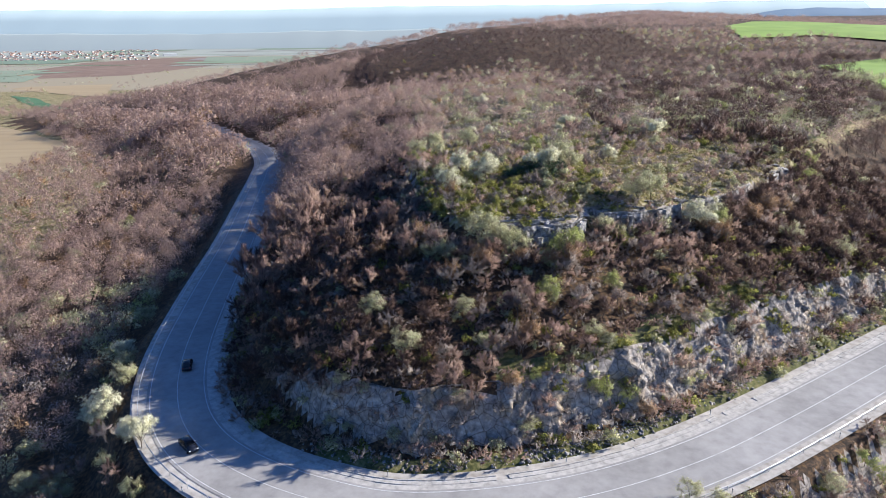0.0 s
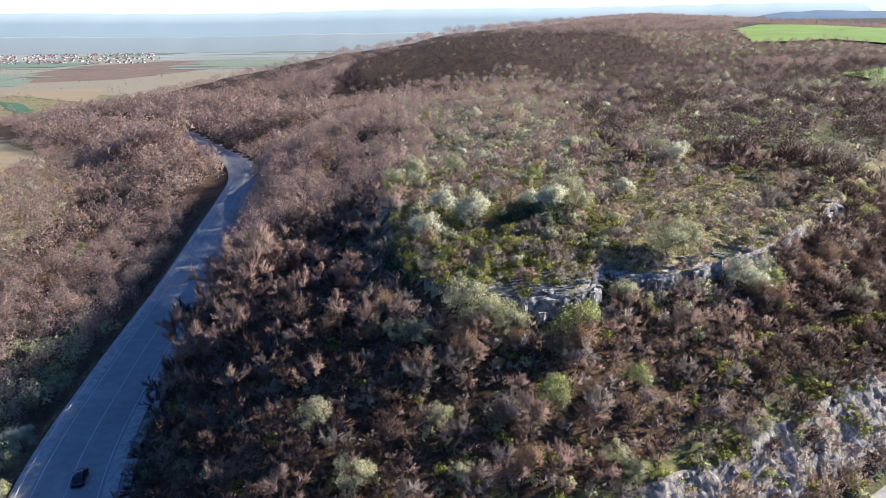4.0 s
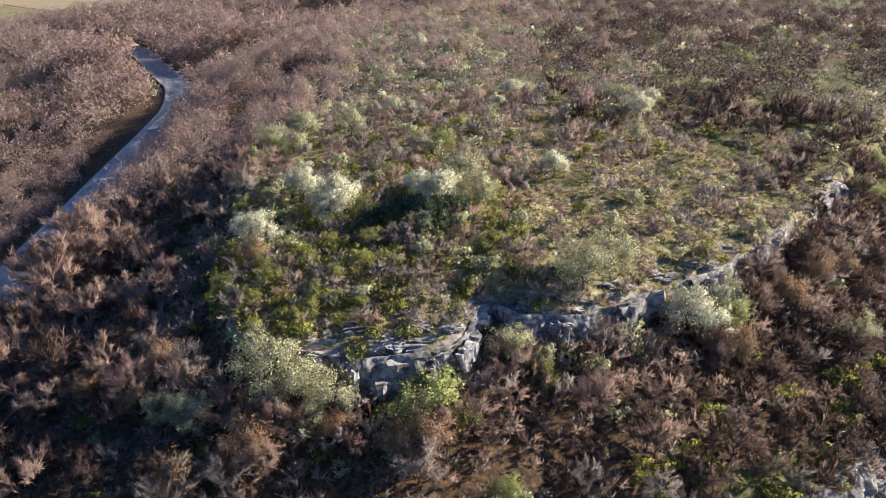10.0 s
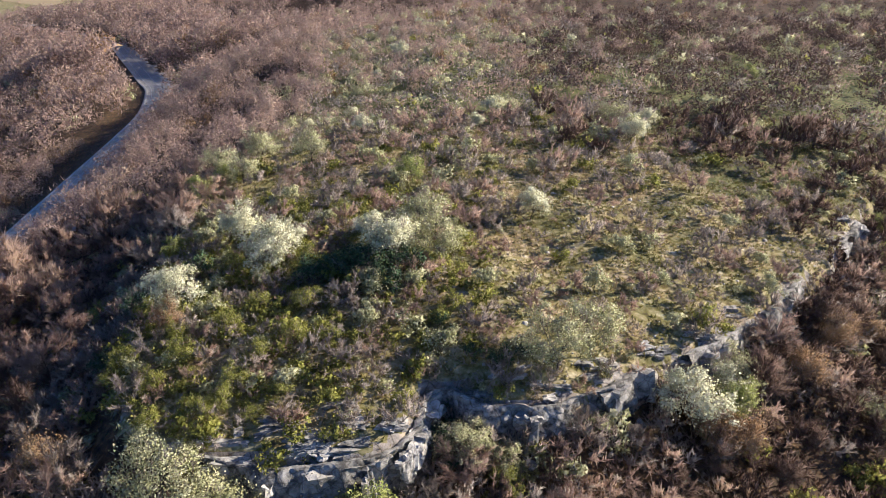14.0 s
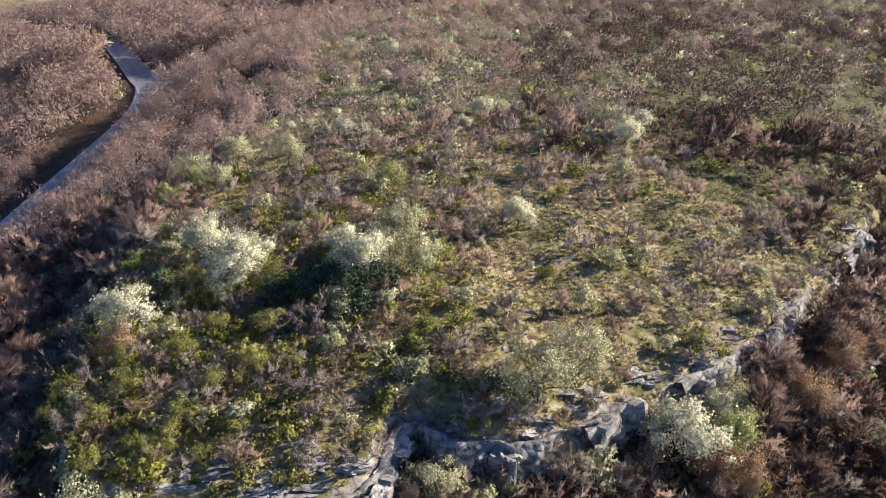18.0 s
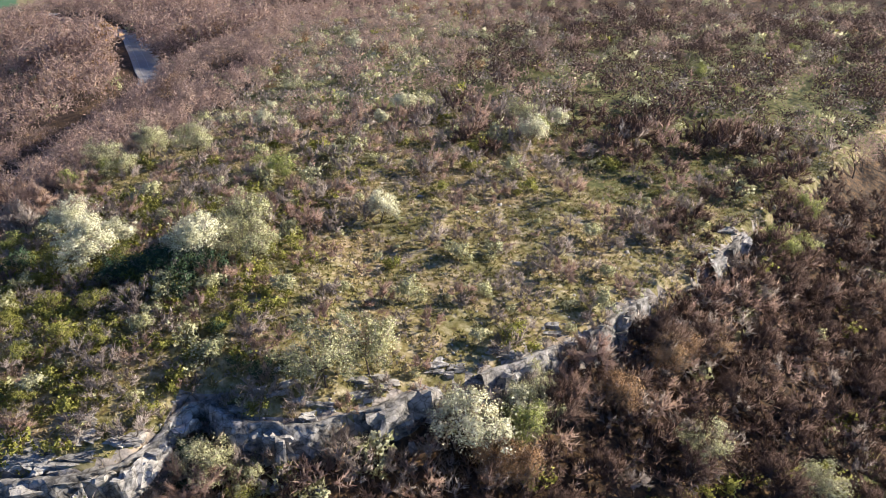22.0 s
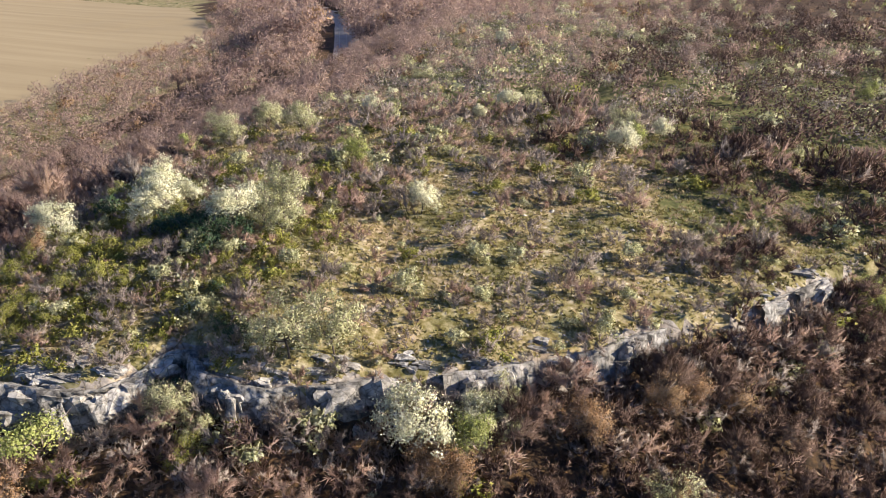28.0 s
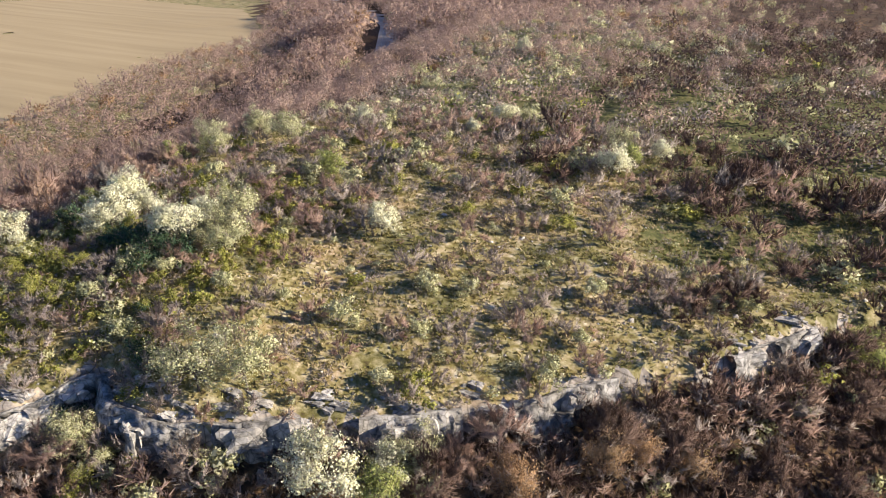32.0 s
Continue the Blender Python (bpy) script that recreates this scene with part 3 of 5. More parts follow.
def plant(kind, seed, level):
    """Wood and crown arrays of one plant; level 0 is the finest."""
    r = np.random.RandomState(seed)
    _, height, spread = KINDS[kind]
    low = kind.startswith("bush") or kind in ("green", "dark")
    limbs = (9, 7, 5, 3)[level] - (3 if level == 0 and kind.startswith('bush') else 0)
    subs = (5, 3, 1, 0)[level] - (2 if level == 0 and kind.startswith('bush') else 0)
    segs, outer = branching(r, height, spread, 0.12 if low else 0.5 if kind == "tall" else 0.30, limbs, subs, height * 0.018)
    keep = segs if level < 2 else segs[:2] + segs[2::3]
    wood = tubes(keep if level == 0 else keep[:(14, 14, 7, 2)[level]], 4 if level == 0 else 3)
    if level > 1:
        outer = outer + [(0.5 * (a + b), b) for a, b in outer]
    cover = spread * spread
    if kind in LEAFY:
        n = int(((760, 230, 10, 2.0)[level] * (1.6 if kind == 'blossom' else 1.0)) * cover)
        size = (0.115, 0.185, 0.42, 0.7)[level]
        if level == 0 and kind != "oak":
            (lv, lf), way = lobed(r, outer, n * 6 // 10, size, spread)
            c = lv[lf].mean(1)
            way = unit(0.75 * way + 0.5 * unit((c - [0, 0, height * 0.45]) / [spread, spread, height * 0.5]) + r.normal(0, 0.2, way.shape))
            crown = join(faced(lv, lf, way), rounded(r, *leaves(r, outer, n * 4 // 10, size, spread * 0.15), height, spread))
        else:
            crown = rounded(r, *leaves(r, outer, n, size, spread * 0.13), height, spread)
        m = int((36, 14, 5, 2)[level] * cover)
        sprays = rounded(r, *twigs(r, outer, m, spread * 0.35, (0.045, 0.075, 0.13, 0.3)[level]), height, spread)
    else:
        n = int((520, 180, 5, 0.3)[level] * cover)
        crown = rounded(r, *twigs(r, outer, n, spread * (0.27, 0.28, 0.26, 0.4)[level], (0.038, 0.072, 0.10, 0.25)[level]), height, spread)
        sprays = None
    bare = 0 if sprays is None else len(sprays[1])
    crown = crown if sprays is None else join(crown, sprays)
    if level > 1:                                   # twigs all over a crown seen from afar
        mid = height * (0.55 if not low else 0.42)
        shingles, d = fuzz(r, mid, spread * 0.92, height * 0.3, max(16, int((36, 9)[level - 2] * cover)), spread * (0.18, 0.26)[level - 2], (0.13, 0.26)[level - 2], (8, 6)[level - 2])
        crown = join(crown, faced(*shingles, unit(d + [0, 0, 0.2] + r.normal(0, 0.12, d.shape))))
    return wood, crown, bare


LEVELS = {}


def variants(kind, level):
    """Three joined variants of a kind at a level of detail."""
    if (kind, level) not in LEVELS:
        out = []
        for k in range(3):
            w, c, _ = plant(kind, 17 * k + len(kind) * 5 + level, level)
            out.append((w, c))
        LEVELS[kind, level] = out
    return LEVELS[kind, level]


def thicket(name, label, category, places, kind, level, height=1.0):
    """Many plants of one kind joined into one crown mesh and one wood mesh."""
    if not len(places):
        return
    whole = thing(name, label, category, kind="stuff")
    r = np.random.RandomState(len(places))
    piles, rounds = {"trunks": [], "crowns": []}, []
    var = variants(kind, level)
    x, y, sc = places[:, 0], places[:, 1], places[:, 2]
    z = ground_z(x, y)
    ang = r.uniform(0, 6.28, len(x))
    tall = r.uniform(0.85, 1.2, len(x)) * height
    pick = r.randint(0, 3, len(x))
    for k in range(3):
        s = pick == k
        if not s.any():
            continue
        for which, key in ((0, "trunks"), (1, "crowns")):
            v, f = var[k][which][:2]
            c, n = np.cos(ang[s])[:, None], np.sin(ang[s])[:, None]
            px = (v[None, :, 0] * c - v[None, :, 1] * n) * sc[s][:, None] + x[s][:, None]
            py = (v[None, :, 0] * n + v[None, :, 1] * c) * sc[s][:, None] + y[s][:, None]
            pz = v[None, :, 2] * (sc[s] * tall[s])[:, None] + z[s][:, None]
            vv = np.stack([px, py, pz], -1).reshape(-1, 3)
            ff = (f[None] + (np.arange(s.sum()) * len(v))[:, None, None]).reshape(-1, 3)
            piles[key].append((vv, ff))
            if which:
                vn = var[k][1][2]
                rounds.append(np.stack([vn[None, :, 0] * c - vn[None, :, 1] * n, vn[None, :, 0] * n + vn[None, :, 1] * c, np.repeat(vn[None, :, 2], s.sum(), 0)], -1).reshape(-1, 3))
    if level < 3 and not kind.startswith("bush"):
        part("trunks", tri_mesh("trunks", *join(*piles["trunks"]), BARK), whole)
    part("crowns", tri_mesh("crowns", *join(*piles["crowns"]), KINDS[kind][0], normals=np.vstack(rounds)), whole)


SHARED = {}


def stand(kind, x, y, scale, seed, name, label, category, group, lean=0.0, drop=0.0):
    """One plant as a thing of its own: trunk with its boughs, and crown (for leafy ones also the bare sprays)."""
    r = random.Random(seed)
    k = seed % 4
    if (kind, k) not in SHARED:
        w, c, s = plant(kind, 31 * k + 3 + len(kind), 0)
        crown = tri_mesh("crown", c[0], c[1], [KINDS[kind][0], TWIG_GREY], normals=c[2])
        if s:                                        # bare sprays among the leaves
            crown.polygons.foreach_set("material_index", np.r_[np.zeros(len(c[1]) - s), np.ones(s)].astype(np.int32))
        SHARED[kind, k] = (tri_mesh("trunk", *w, BARK), crown)
    tm, cm = SHARED[kind, k]
    z = float(ground_z(x, y)) - drop
    ob = thing(name, label, category, group, m=pose(x, y, z, r.uniform(-4, 4), r.uniform(-4, 4) + lean, r.uniform(0, 360)) @ Matrix.Diagonal((scale, scale, scale * r.uniform(0.88, 1.15), 1)))
    part("stem" if kind.startswith("bush") else "trunk", tm, ob)
    part("crown", cm, ob)
    return ob


# ---- plants: the ones that can be told apart ----
def row(kind, spots, name, label, category, group, size=1.0):
    for k, (x, y, s) in enumerate(spots):
        stand(kind, x, y, s * size, 7 * k + len(name), name, label, category, group)


WHITE_SPOTS = [(10.4, 151.5, 1.15), (23.6, 148.4, 1.05), (1.9, 144.3, 0.95), (52.5, 133.9, 1.2), (39.7, 163.8, 0.75), (37.4, 208.2, 0.85),
               (58.8, 193.5, 0.9), (14.7, 201.2, 0.7), (16.8, 274.9, 0.8), (17.1, 245.5, 0.6), (4.1, 158.8, 0.9), (11.2, 156.5, 0.75),
               (20.4, 155.8, 0.75), (34.9, 201.8, 0.4), (10.2, 218.1, 0.45), (1.8, 213.3, 0.45), (63.9, 202.8, 0.6), (63.2, 282.6, 0.6),
               (-69.9, 449.1, 0.75), (-55.4, 444.8, 0.55), (33.8, 202.7, 0.45), (14.3, 279.1, 0.7), (11.5, 255.1, 0.5), (56.5, 137.3, 0.7),
               (146.4, 385.3, 0.9), (-66.8, 432.1, 1)]
row("blossom", WHITE_SPOTS, "blossom_tree", "wild plum tree in full white blossom on the hill", "tree", "blossoming trees on the hill", 1.22)
ROADSIDE_SPOTS = [(-58.7, 105.8, 1.1), (-46.4, 91.2, 0.9), (-69.8, 138.0, 0.85), (-64.6, 111.2, 0.7), (-49.3, 93.7, 0.7), (-250.4, 461.7, 1.2),
                  (-221.0, 400.6, 1), (-263.2, 483.0, 1.1), (-258.3, 480.8, 0.9)]
row("blossom", ROADSIDE_SPOTS, "blossom_tree", "wild plum tree in white blossom beside the forest edge", "tree", "blossoming trees by the road", 1.3)
PALE_SPOTS = [(39.3, 134.6, 1.1), (42.8, 136.6, 1), (10.3, 120.8, 1.05), (7.6, 121.6, 1.1), (13.3, 120.2, 0.9), (9.9, 234.4, 0.85),
              (-2.3, 191.7, 0.9), (7.4, 188.5, 0.9), (-6.6, 185.2, 0.85), (28.6, 150.2, 0.9), (27.0, 153.3, 1.1), (24.7, 152.3, 0.8),
              (-1.4, 191.5, 0.8), (-1.4, 180.6, 0.8), (17.1, 223.0, 0.6), (68.3, 254.8, 0.6), (57.2, 139.6, 0.75), (4.2, 278.2, 0.7),
              (40.1, 211.0, 0.7), (119.5, 268.6, 0.7), (58.0, 204.0, 0.8)]
row("pale", PALE_SPOTS, "young_leaf_tree", "small tree with pale new leaves on the hill", "tree", "pale leafing trees", 1.2)
PALE_LOW_SPOTS = [(-15.6, 95.2, 0.55), (-12.0, 93.4, 0.4), (-17.9, 93.3, 0.5), (-7.2, 88.9, 0.5), (-14.7, 91.7, 0.4), (12.3, 90.4, 0.7),
                  (-58.2, 111.7, 1), (-64.2, 126.1, 0.8), (-74.9, 160.1, 1), (-136.6, 242.6, 1.25), (-156.3, 251.0, 1.2), (-69.3, 96.0, 0.9),
                  (-61.4, 91.6, 1), (-84.4, 137.1, 0.6), (-75.7, 107.5, 0.8), (26.7, 100.0, 0.6), (24.4, 102.2, 0.7), (33.0, 77.2, 0.7),
                  (36.1, 76.3, 0.6), (18.2, 110.8, 0.5), (-2.3, 120.8, 0.7), (56.7, 120.5, 0.6), (45.7, 110.1, 0.45), (55.7, 83.0, 0.8),
                  (-112.9, 282.2, 0.9)]
row("pale", PALE_LOW_SPOTS, "young_leaf_tree", "small grey-green tree with pale new leaves on the slope", "tree", "pale leafing trees on the slope")
YELLOW_SPOTS = [(22.4, 119.2, 1.5), (29.9, 113.3, 0.75), (18.0, 109.0, 0.95), (92.0, 173.2, 1.05), (95.8, 175.5, 0.85), (56.6, 135.5, 1.05),
                (-6.7, 176.4, 0.8), (-4.2, 159.2, 0.55), (-5.1, 182.5, 0.6), (101.6, 229.1, 0.7), (100.0, 248.2, 0.6), (154.1, 313.9, 0.8),
                (129.9, 274.7, 0.8), (60.8, 198.4, 0.8), (23.5, 177.3, 0.7), (19.9, 180.1, 0.7), (24.1, 177.2, 0.8), (-29.3, 203.3, 0.7),
                (23.3, 95.5, 0.6), (29.3, 97.4, 0.75), (25.3, 96.0, 0.6), (-132.3, 281.8, 1), (98.4, 182.6, 1), (14.3, 94.1, 0.4), (56.8, 138.4, 0.6),
                (97.7, 241.1, 0.7)]
row("yellow", YELLOW_SPOTS, "leafing_bush", "bright yellow-green bush coming into leaf", "bush", "yellow-green bushes", 1.15)
OAK_SPOTS = [(22.6, 116.3, 0.95), (20.4, 116.8, 0.8), (7.3, 116.4, 0.95), (1.0, 113.5, 0.95), (-4.8, 126.6, 0.9), (-12.7, 126.5, 0.85),
             (14.6, 117.7, 0.7), (4.6, 114.5, 0.8), (14.3, 98.9, 0.85), (10.3, 92.5, 0.6), (32.8, 96.4, 0.6), (2.0, 140.2, 0.7), (56.7, 132.2, 0.9),
             (54.3, 132.3, 0.95), (71.2, 147.6, 0.9), (77.8, 152.0, 0.8), (65.2, 141.2, 0.9), (53.6, 133.3, 0.9), (73.9, 149.9, 0.8),
             (-6.0, 123.0, 0.8)]
row("oak", OAK_SPOTS, "oak_tree", "small oak still holding its dry brown leaves", "tree", "brown-leaved oaks")
GREEN_SPOTS = [(10.5, 143.0, 0.8), (7.9, 139.5, 0.8), (5.5, 134.6, 0.8), (3.7, 132.0, 0.7), (12.3, 134.9, 0.75), (10.6, 129.2, 0.7),
               (15.2, 136.8, 0.7), (18.4, 136.8, 0.7), (5.2, 127.3, 0.6), (11.0, 131.6, 0.75), (8.9, 128.2, 0.6), (15.3, 130.3, 0.6),
               (3.5, 138.7, 0.8), (-0.4, 135.5, 0.7), (13.3, 127.8, 0.5), (15.3, 142.4, 0.8), (5.7, 151.8, 0.9), (13.9, 150.6, 0.9),
               (16.1, 163.4, 0.8), (18.5, 155.6, 0.9), (-0.9, 133.6, 0.7)]
row("green", GREEN_SPOTS, "green_bush", "fresh green bush on top of the crag", "bush", "green bushes on the crag")
# junipers, plus dark bushes that stand for shade under trees and in the cleft
DARK_SPOTS = [(17.6, 147.6, 1.5), (21.3, 147.8, 1.7), (25.6, 146.9, 1.4), (14.5, 147.6, 1.2), (23.4, 143.8, 1.2), (31.8, 135.4, 0.75),
              (33.9, 134.6, 0.8), (36.1, 135.5, 0.6), (1.1, 151.7, 1.1), (-3.8, 147.0, 1), (-3.5, 137.8, 0.9), (28.6, 138.6, 0.6), (28.9, 129.5, 0.9), (30, 127.6, 0.9), (29.6, 131.3, 0.8)]
row("dark", DARK_SPOTS, "juniper_bush", "dark blue-green bush, juniper and painted shade alike", "bush", "junipers")


# ---- plants: scattered ----
def scatter(x0, x1, y0, y1, step, seed):
    r = np.random.RandomState(seed)
    cx, cy = np.meshgrid(np.arange(x0, x1, step), np.arange(y0, y1, step))
    x = (cx + r.uniform(-.46, .46, cx.shape) * step).ravel()
    y = (cy + r.uniform(-.46, .46, cx.shape) * step).ravel()
    return x, y, r


def reach(x, y):
    return np.hypot(x - np.clip(x, 5, 75), y - np.clip(y, 70, 130))


FEATURES = np.array([(a, b) for lst in (WHITE_SPOTS, PALE_SPOTS, YELLOW_SPOTS, ROADSIDE_SPOTS, PALE_LOW_SPOTS) for a, b, _ in lst])


def clear_of(x, y, dist):
    d = np.full(x.shape, 1e9)
    for a, b in FEATURES:
        d = np.minimum(d, np.hypot(x - a, y - b))
    return d > dist


# fields in the valley, by their corners
FIELDS = {"stubble_field": [(-280, 526), (-272, 488), (-265, 438), (-260, 398), (-242, 353), (-226, 306), (-228, 281), (-380, 180), (-720, 430), (-640, 690), (-420, 660), (-355, 600), (-300, 545)],
          "green_crop_field": [(-425, 800), (-455, 815), (-556, 940), (-715, 1165), (-625, 1085), (-500, 900)],
          "hay_field": [(-515, 1075), (-620, 1170), (-865, 1410), (-880, 1490), (-735, 1580)],
          "ploughed_field": [(-1040, 1830), (-1330, 2300), (-1400, 2790), (-1180, 3100), (-850, 3170), (-800, 2460), (-860, 1930)],
          "wheat_field": [(222, 418), (262, 450), (301, 482), (380, 480), (300, 330), (192, 298), (219, 367)],
          "wheat_field_far": [(253, 606), (298, 612), (323, 622), (361, 582), (420, 560), (520, 700), (450, 900), (397, 923), (300, 760)]}


def in_polygon(x, y, poly):
    hit = np.zeros(x.shape, bool)
    for (ax, ay), (bx, by) in zip(poly, poly[1:] + poly[:1]):
        cross = ((ay > y) != (by > y)) & (x < (bx - ax) * (y - ay) / (by - ay + 1e-12) + ax)
        hit ^= cross
    return hit


def open_land(x, y):
    out = np.zeros(x.shape, bool)
    for p in FIELDS.values():
        out |= in_polygon(x, y, p)
    return out


def seen(x, y):
    """Ground that the walk can see: ahead of it, not behind."""
    ahead = (y > 46 + np.abs(x - 35) * 0.35) | (y > 95)
    return ahead & (x < 18 + 0.63 * y) & ((x > -16 - 0.64 * y) | (x > 62 - 1.62 * (y - 85)))


# forest: valley side of the road, the hill's flank, and the land beyond the plateau
x, y, r = scatter(-340, 330, 50, 700, 5.3, 21)
ins, foot, hill = zone(x, y)
valley_side = (hill < 0) & (foot > np.where((y > 112) & (y < 340), 15, 9.8)) & (x > -60 - 0.9 * (y - 60) - 140)
flank = (hill > 0) & (ins < -1.0) & (foot > np.where(y > 150, 9.8, 10.5)) & ~((x > -22) & (foot < 15) & (y < 190))
beyond = (ins >= -1.0) & (y > 225 + 0.35 * np.maximum(x - 20, 0) + 14 * waves(x, y, 60, 31))
edge_bare = (ins > -1.0) & (ins < 9) & (x < 2) & (y > 160)
keep = (valley_side | flank | beyond | edge_bare) & ~open_land(x, y) & seen(x, y) & clear_of(x, y, 2.4)
keep &= ~((x > 12) & (flank) & (y < 170) & (r.uniform(0, 1, x.shape) < 0.12))
keep &= ~(beyond & (r.uniform(0, 1, x.shape) < np.where(y < 340, 0.34, 0.15)) & (ins > 12))
x, y = x[keep], y[keep]
ins, foot, hill = zone(x, y)
dist = reach(x, y)
size = r.uniform(0.8, 1.35, x.shape)
size = np.where((hill > 0) & (x > -25) & (y < 200), size * 0.80, size)
size = np.where(ins > 5, size * 0.72, size)
size = np.where((hill < 0) & (foot < 17) & (y < 130), size * 0.7, size)
size = np.where((y > 130) & (ins < -6) & (x < 0), size * 1.2, size)
size = np.where((y > 150) & (y < 420) & (hill > 0) & (foot < 26), size * 1.25, size)
size = np.where((y > 320) & (y < 470) & (hill < 0) & (foot < 45), size * 1.4, size)
size = np.where((y >= 455) & (y < 760) & (foot < 60), size * 1.75, size)
along, across = (x + 160) * 0.985 + (y - 346) * 0.17, (x + 160) * -0.17 + (y - 346) * 0.985
size = np.where((across > 0) & (across < 16) & (along > -6) & (along < 60), r.uniform(0.85, 1.15, x.shape), size)
size = np.where((across < 0) & (across > -12) & (along > -10) & (along < 60) & (foot > 14), 0.42, size)
patch = waves(x, y, 34, 41) + 0.5 * r.normal(0, 1, x.shape)
front = (hill > 0) & (x > -12) & (y < 185)
kind_of = np.full(x.shape, "bare", dtype=object)
kind_of[front & (patch > 0.15)] = "grey"
kind_of[front & (r.uniform(0, 1, x.shape) < 0.14)] = "pale"
kind_of[front & (r.uniform(0, 1, x.shape) < 0.08)] = "green"
kind_of[(hill < 0) & (foot < 60) & (y < 200) & (r.uniform(0, 1, x.shape) < 0.3)] = "pale"
kind_of[(hill < 0) & (foot < 60) & (y < 170) & (r.uniform(0, 1, x.shape) < 0.3)] = "grey"
kind_of[(~front) & (patch > 1.25)] = "oak"
kind_of[(~front) & (r.uniform(0, 1, x.shape) < 0.025)] = "pale"
kind_of[(ins > 6) & (r.uniform(0, 1, x.shape) < 0.12)] = "oak"
kind_of[(ins > 6) & (r.uniform(0, 1, x.shape) < 0.20)] = "pale"
kind_of[(ins > 6) & (r.uniform(0, 1, x.shape) < 0.03)] = "blossom"
kind_of[(ins > 6) & (r.uniform(0, 1, x.shape) < 0.07)] = "green"
kind_of[(hill < 0) & (r.uniform(0, 1, x.shape) < 0.05)] = "oak"
# darker thorn wood paints the hill's own shade on this flank
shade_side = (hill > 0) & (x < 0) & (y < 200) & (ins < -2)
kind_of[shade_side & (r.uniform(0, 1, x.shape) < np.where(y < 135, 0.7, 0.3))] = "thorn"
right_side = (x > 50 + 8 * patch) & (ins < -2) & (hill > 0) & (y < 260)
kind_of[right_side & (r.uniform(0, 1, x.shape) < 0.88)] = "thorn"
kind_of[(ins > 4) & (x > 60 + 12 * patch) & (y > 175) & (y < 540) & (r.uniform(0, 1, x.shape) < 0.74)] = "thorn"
kind_of[(hill < 0) & (foot < 22) & (y < 180) & (r.uniform(0, 1, x.shape) < 0.18)] = "yellow"
kind_of[(ins > 4) & (x > 60) & (y < 420) & (r.uniform(0, 1, x.shape) < 0.06)] = "yellow"
# dark wood painted in for the far ridge's shaded face
kind_of[(x > -75) & (x < 165) & (y > 518 - 0.25 * x + 26 * waves(x, y, 70, 88)) & (y < 700) & (ins > -45) & (r.uniform(0, 1, x.shape) < 0.96)] = "thorn"
kind_of[(across > 0) & (across < 16) & (along > -6) & (along < 60)] = "tall"
near = front & (dist < 46) & (y > 84)
order = np.argsort(np.where(near, dist, 1e9))[:min(298, int(near.sum()))]
single = np.zeros(x.shape, bool)
single[order] = True
TREE_LABELS = {"bare": ("bare_tree", "leafless brown tree with a dense twiggy crown on the slope"), "grey": ("grey_tree", "leafless grey shrubby tree on the slope"),
               "pale": ("young_leaf_tree", "small tree with pale new leaves on the slope"), "green": ("green_bush", "fresh green bush on the slope"), "tall": ("tall_tree", "tall leafless tree with a bare straight trunk on the slope"), "yellow": ("leafing_bush", "yellow-green bush coming into leaf on the slope"),
               "thorn": ("thorn_shade_tree", "dark reddish-brown leafless thorn tree on the slope"), "oak": ("oak_tree", "small oak still holding its dry brown leaves"), "blossom": ("blossom_tree", "wild plum tree in white blossom")}
for k in order:
    nm, lb = TREE_LABELS[kind_of[k]]
    stand(kind_of[k], x[k], y[k], float(size[k]), int(k), nm, lb, "bush" if "bush" in nm else "tree", "trees on the front slope")
for kd in ("bare", "tall", "thorn", "grey", "oak", "pale", "green", "yellow", "blossom"):
    for level, lo, hi in ((1, 0, 72), (2, 72, 210), (3, 210, 2000)):
        tall_row = kind_of == "tall"
        s = (kind_of == kd) & ~single & np.where(tall_row, level == 1, (dist >= lo) & (dist < hi))
        if s.any():
            nm, lb = TREE_LABELS[kd]
            thicket("forest", "woodland of many " + lb.split(" on the slope")[0] + "s", "forest", np.stack([x[s], y[s], size[s]], 1), kd, level)

# younger trees between them on the front slope
x, y, r = scatter(-45, 150, 92, 200, 4.7, 35)
ins, foot, hill = zone(x, y)
keep = (hill > 0) & (ins < -1.5) & (foot > 14) & clear_of(x, y, 1.8) & seen(x, y)
x, y = x[keep], y[keep]
# u tips to dark thorn: right slope's species, left flank's painted shade
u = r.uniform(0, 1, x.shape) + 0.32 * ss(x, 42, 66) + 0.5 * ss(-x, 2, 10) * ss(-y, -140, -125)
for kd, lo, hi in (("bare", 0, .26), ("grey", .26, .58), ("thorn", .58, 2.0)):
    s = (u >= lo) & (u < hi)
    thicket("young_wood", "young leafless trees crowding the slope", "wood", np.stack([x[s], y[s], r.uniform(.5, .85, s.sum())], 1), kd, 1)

# far woods: coarser clumps
x, y, r = scatter(-480, 1000, 700, 2300, 19.0, 22)
ins, foot, hill = zone(x, y)
keep = (hill > 0) & ~open_land(x, y) & (foot > 12) & (x < 18 + 0.63 * y)
x, y = x[keep], y[keep]
thicket("far_forest", "distant brown woodland on the ridge", "forest", np.stack([x, y, r.uniform(2.0, 3.0, x.shape)], 1), "bare", 3, 0.5)
x, y, r = scatter(-560, -60, 420, 1000, 7.0, 23)
ins, foot, hill = zone(x, y)
keep = (hill < 0) & (foot > 11) & (foot < 70 + 40 * waves(x, y, 120, 51)) & ~open_land(x, y) & (y > 500)
x, y = x[keep], y[keep]
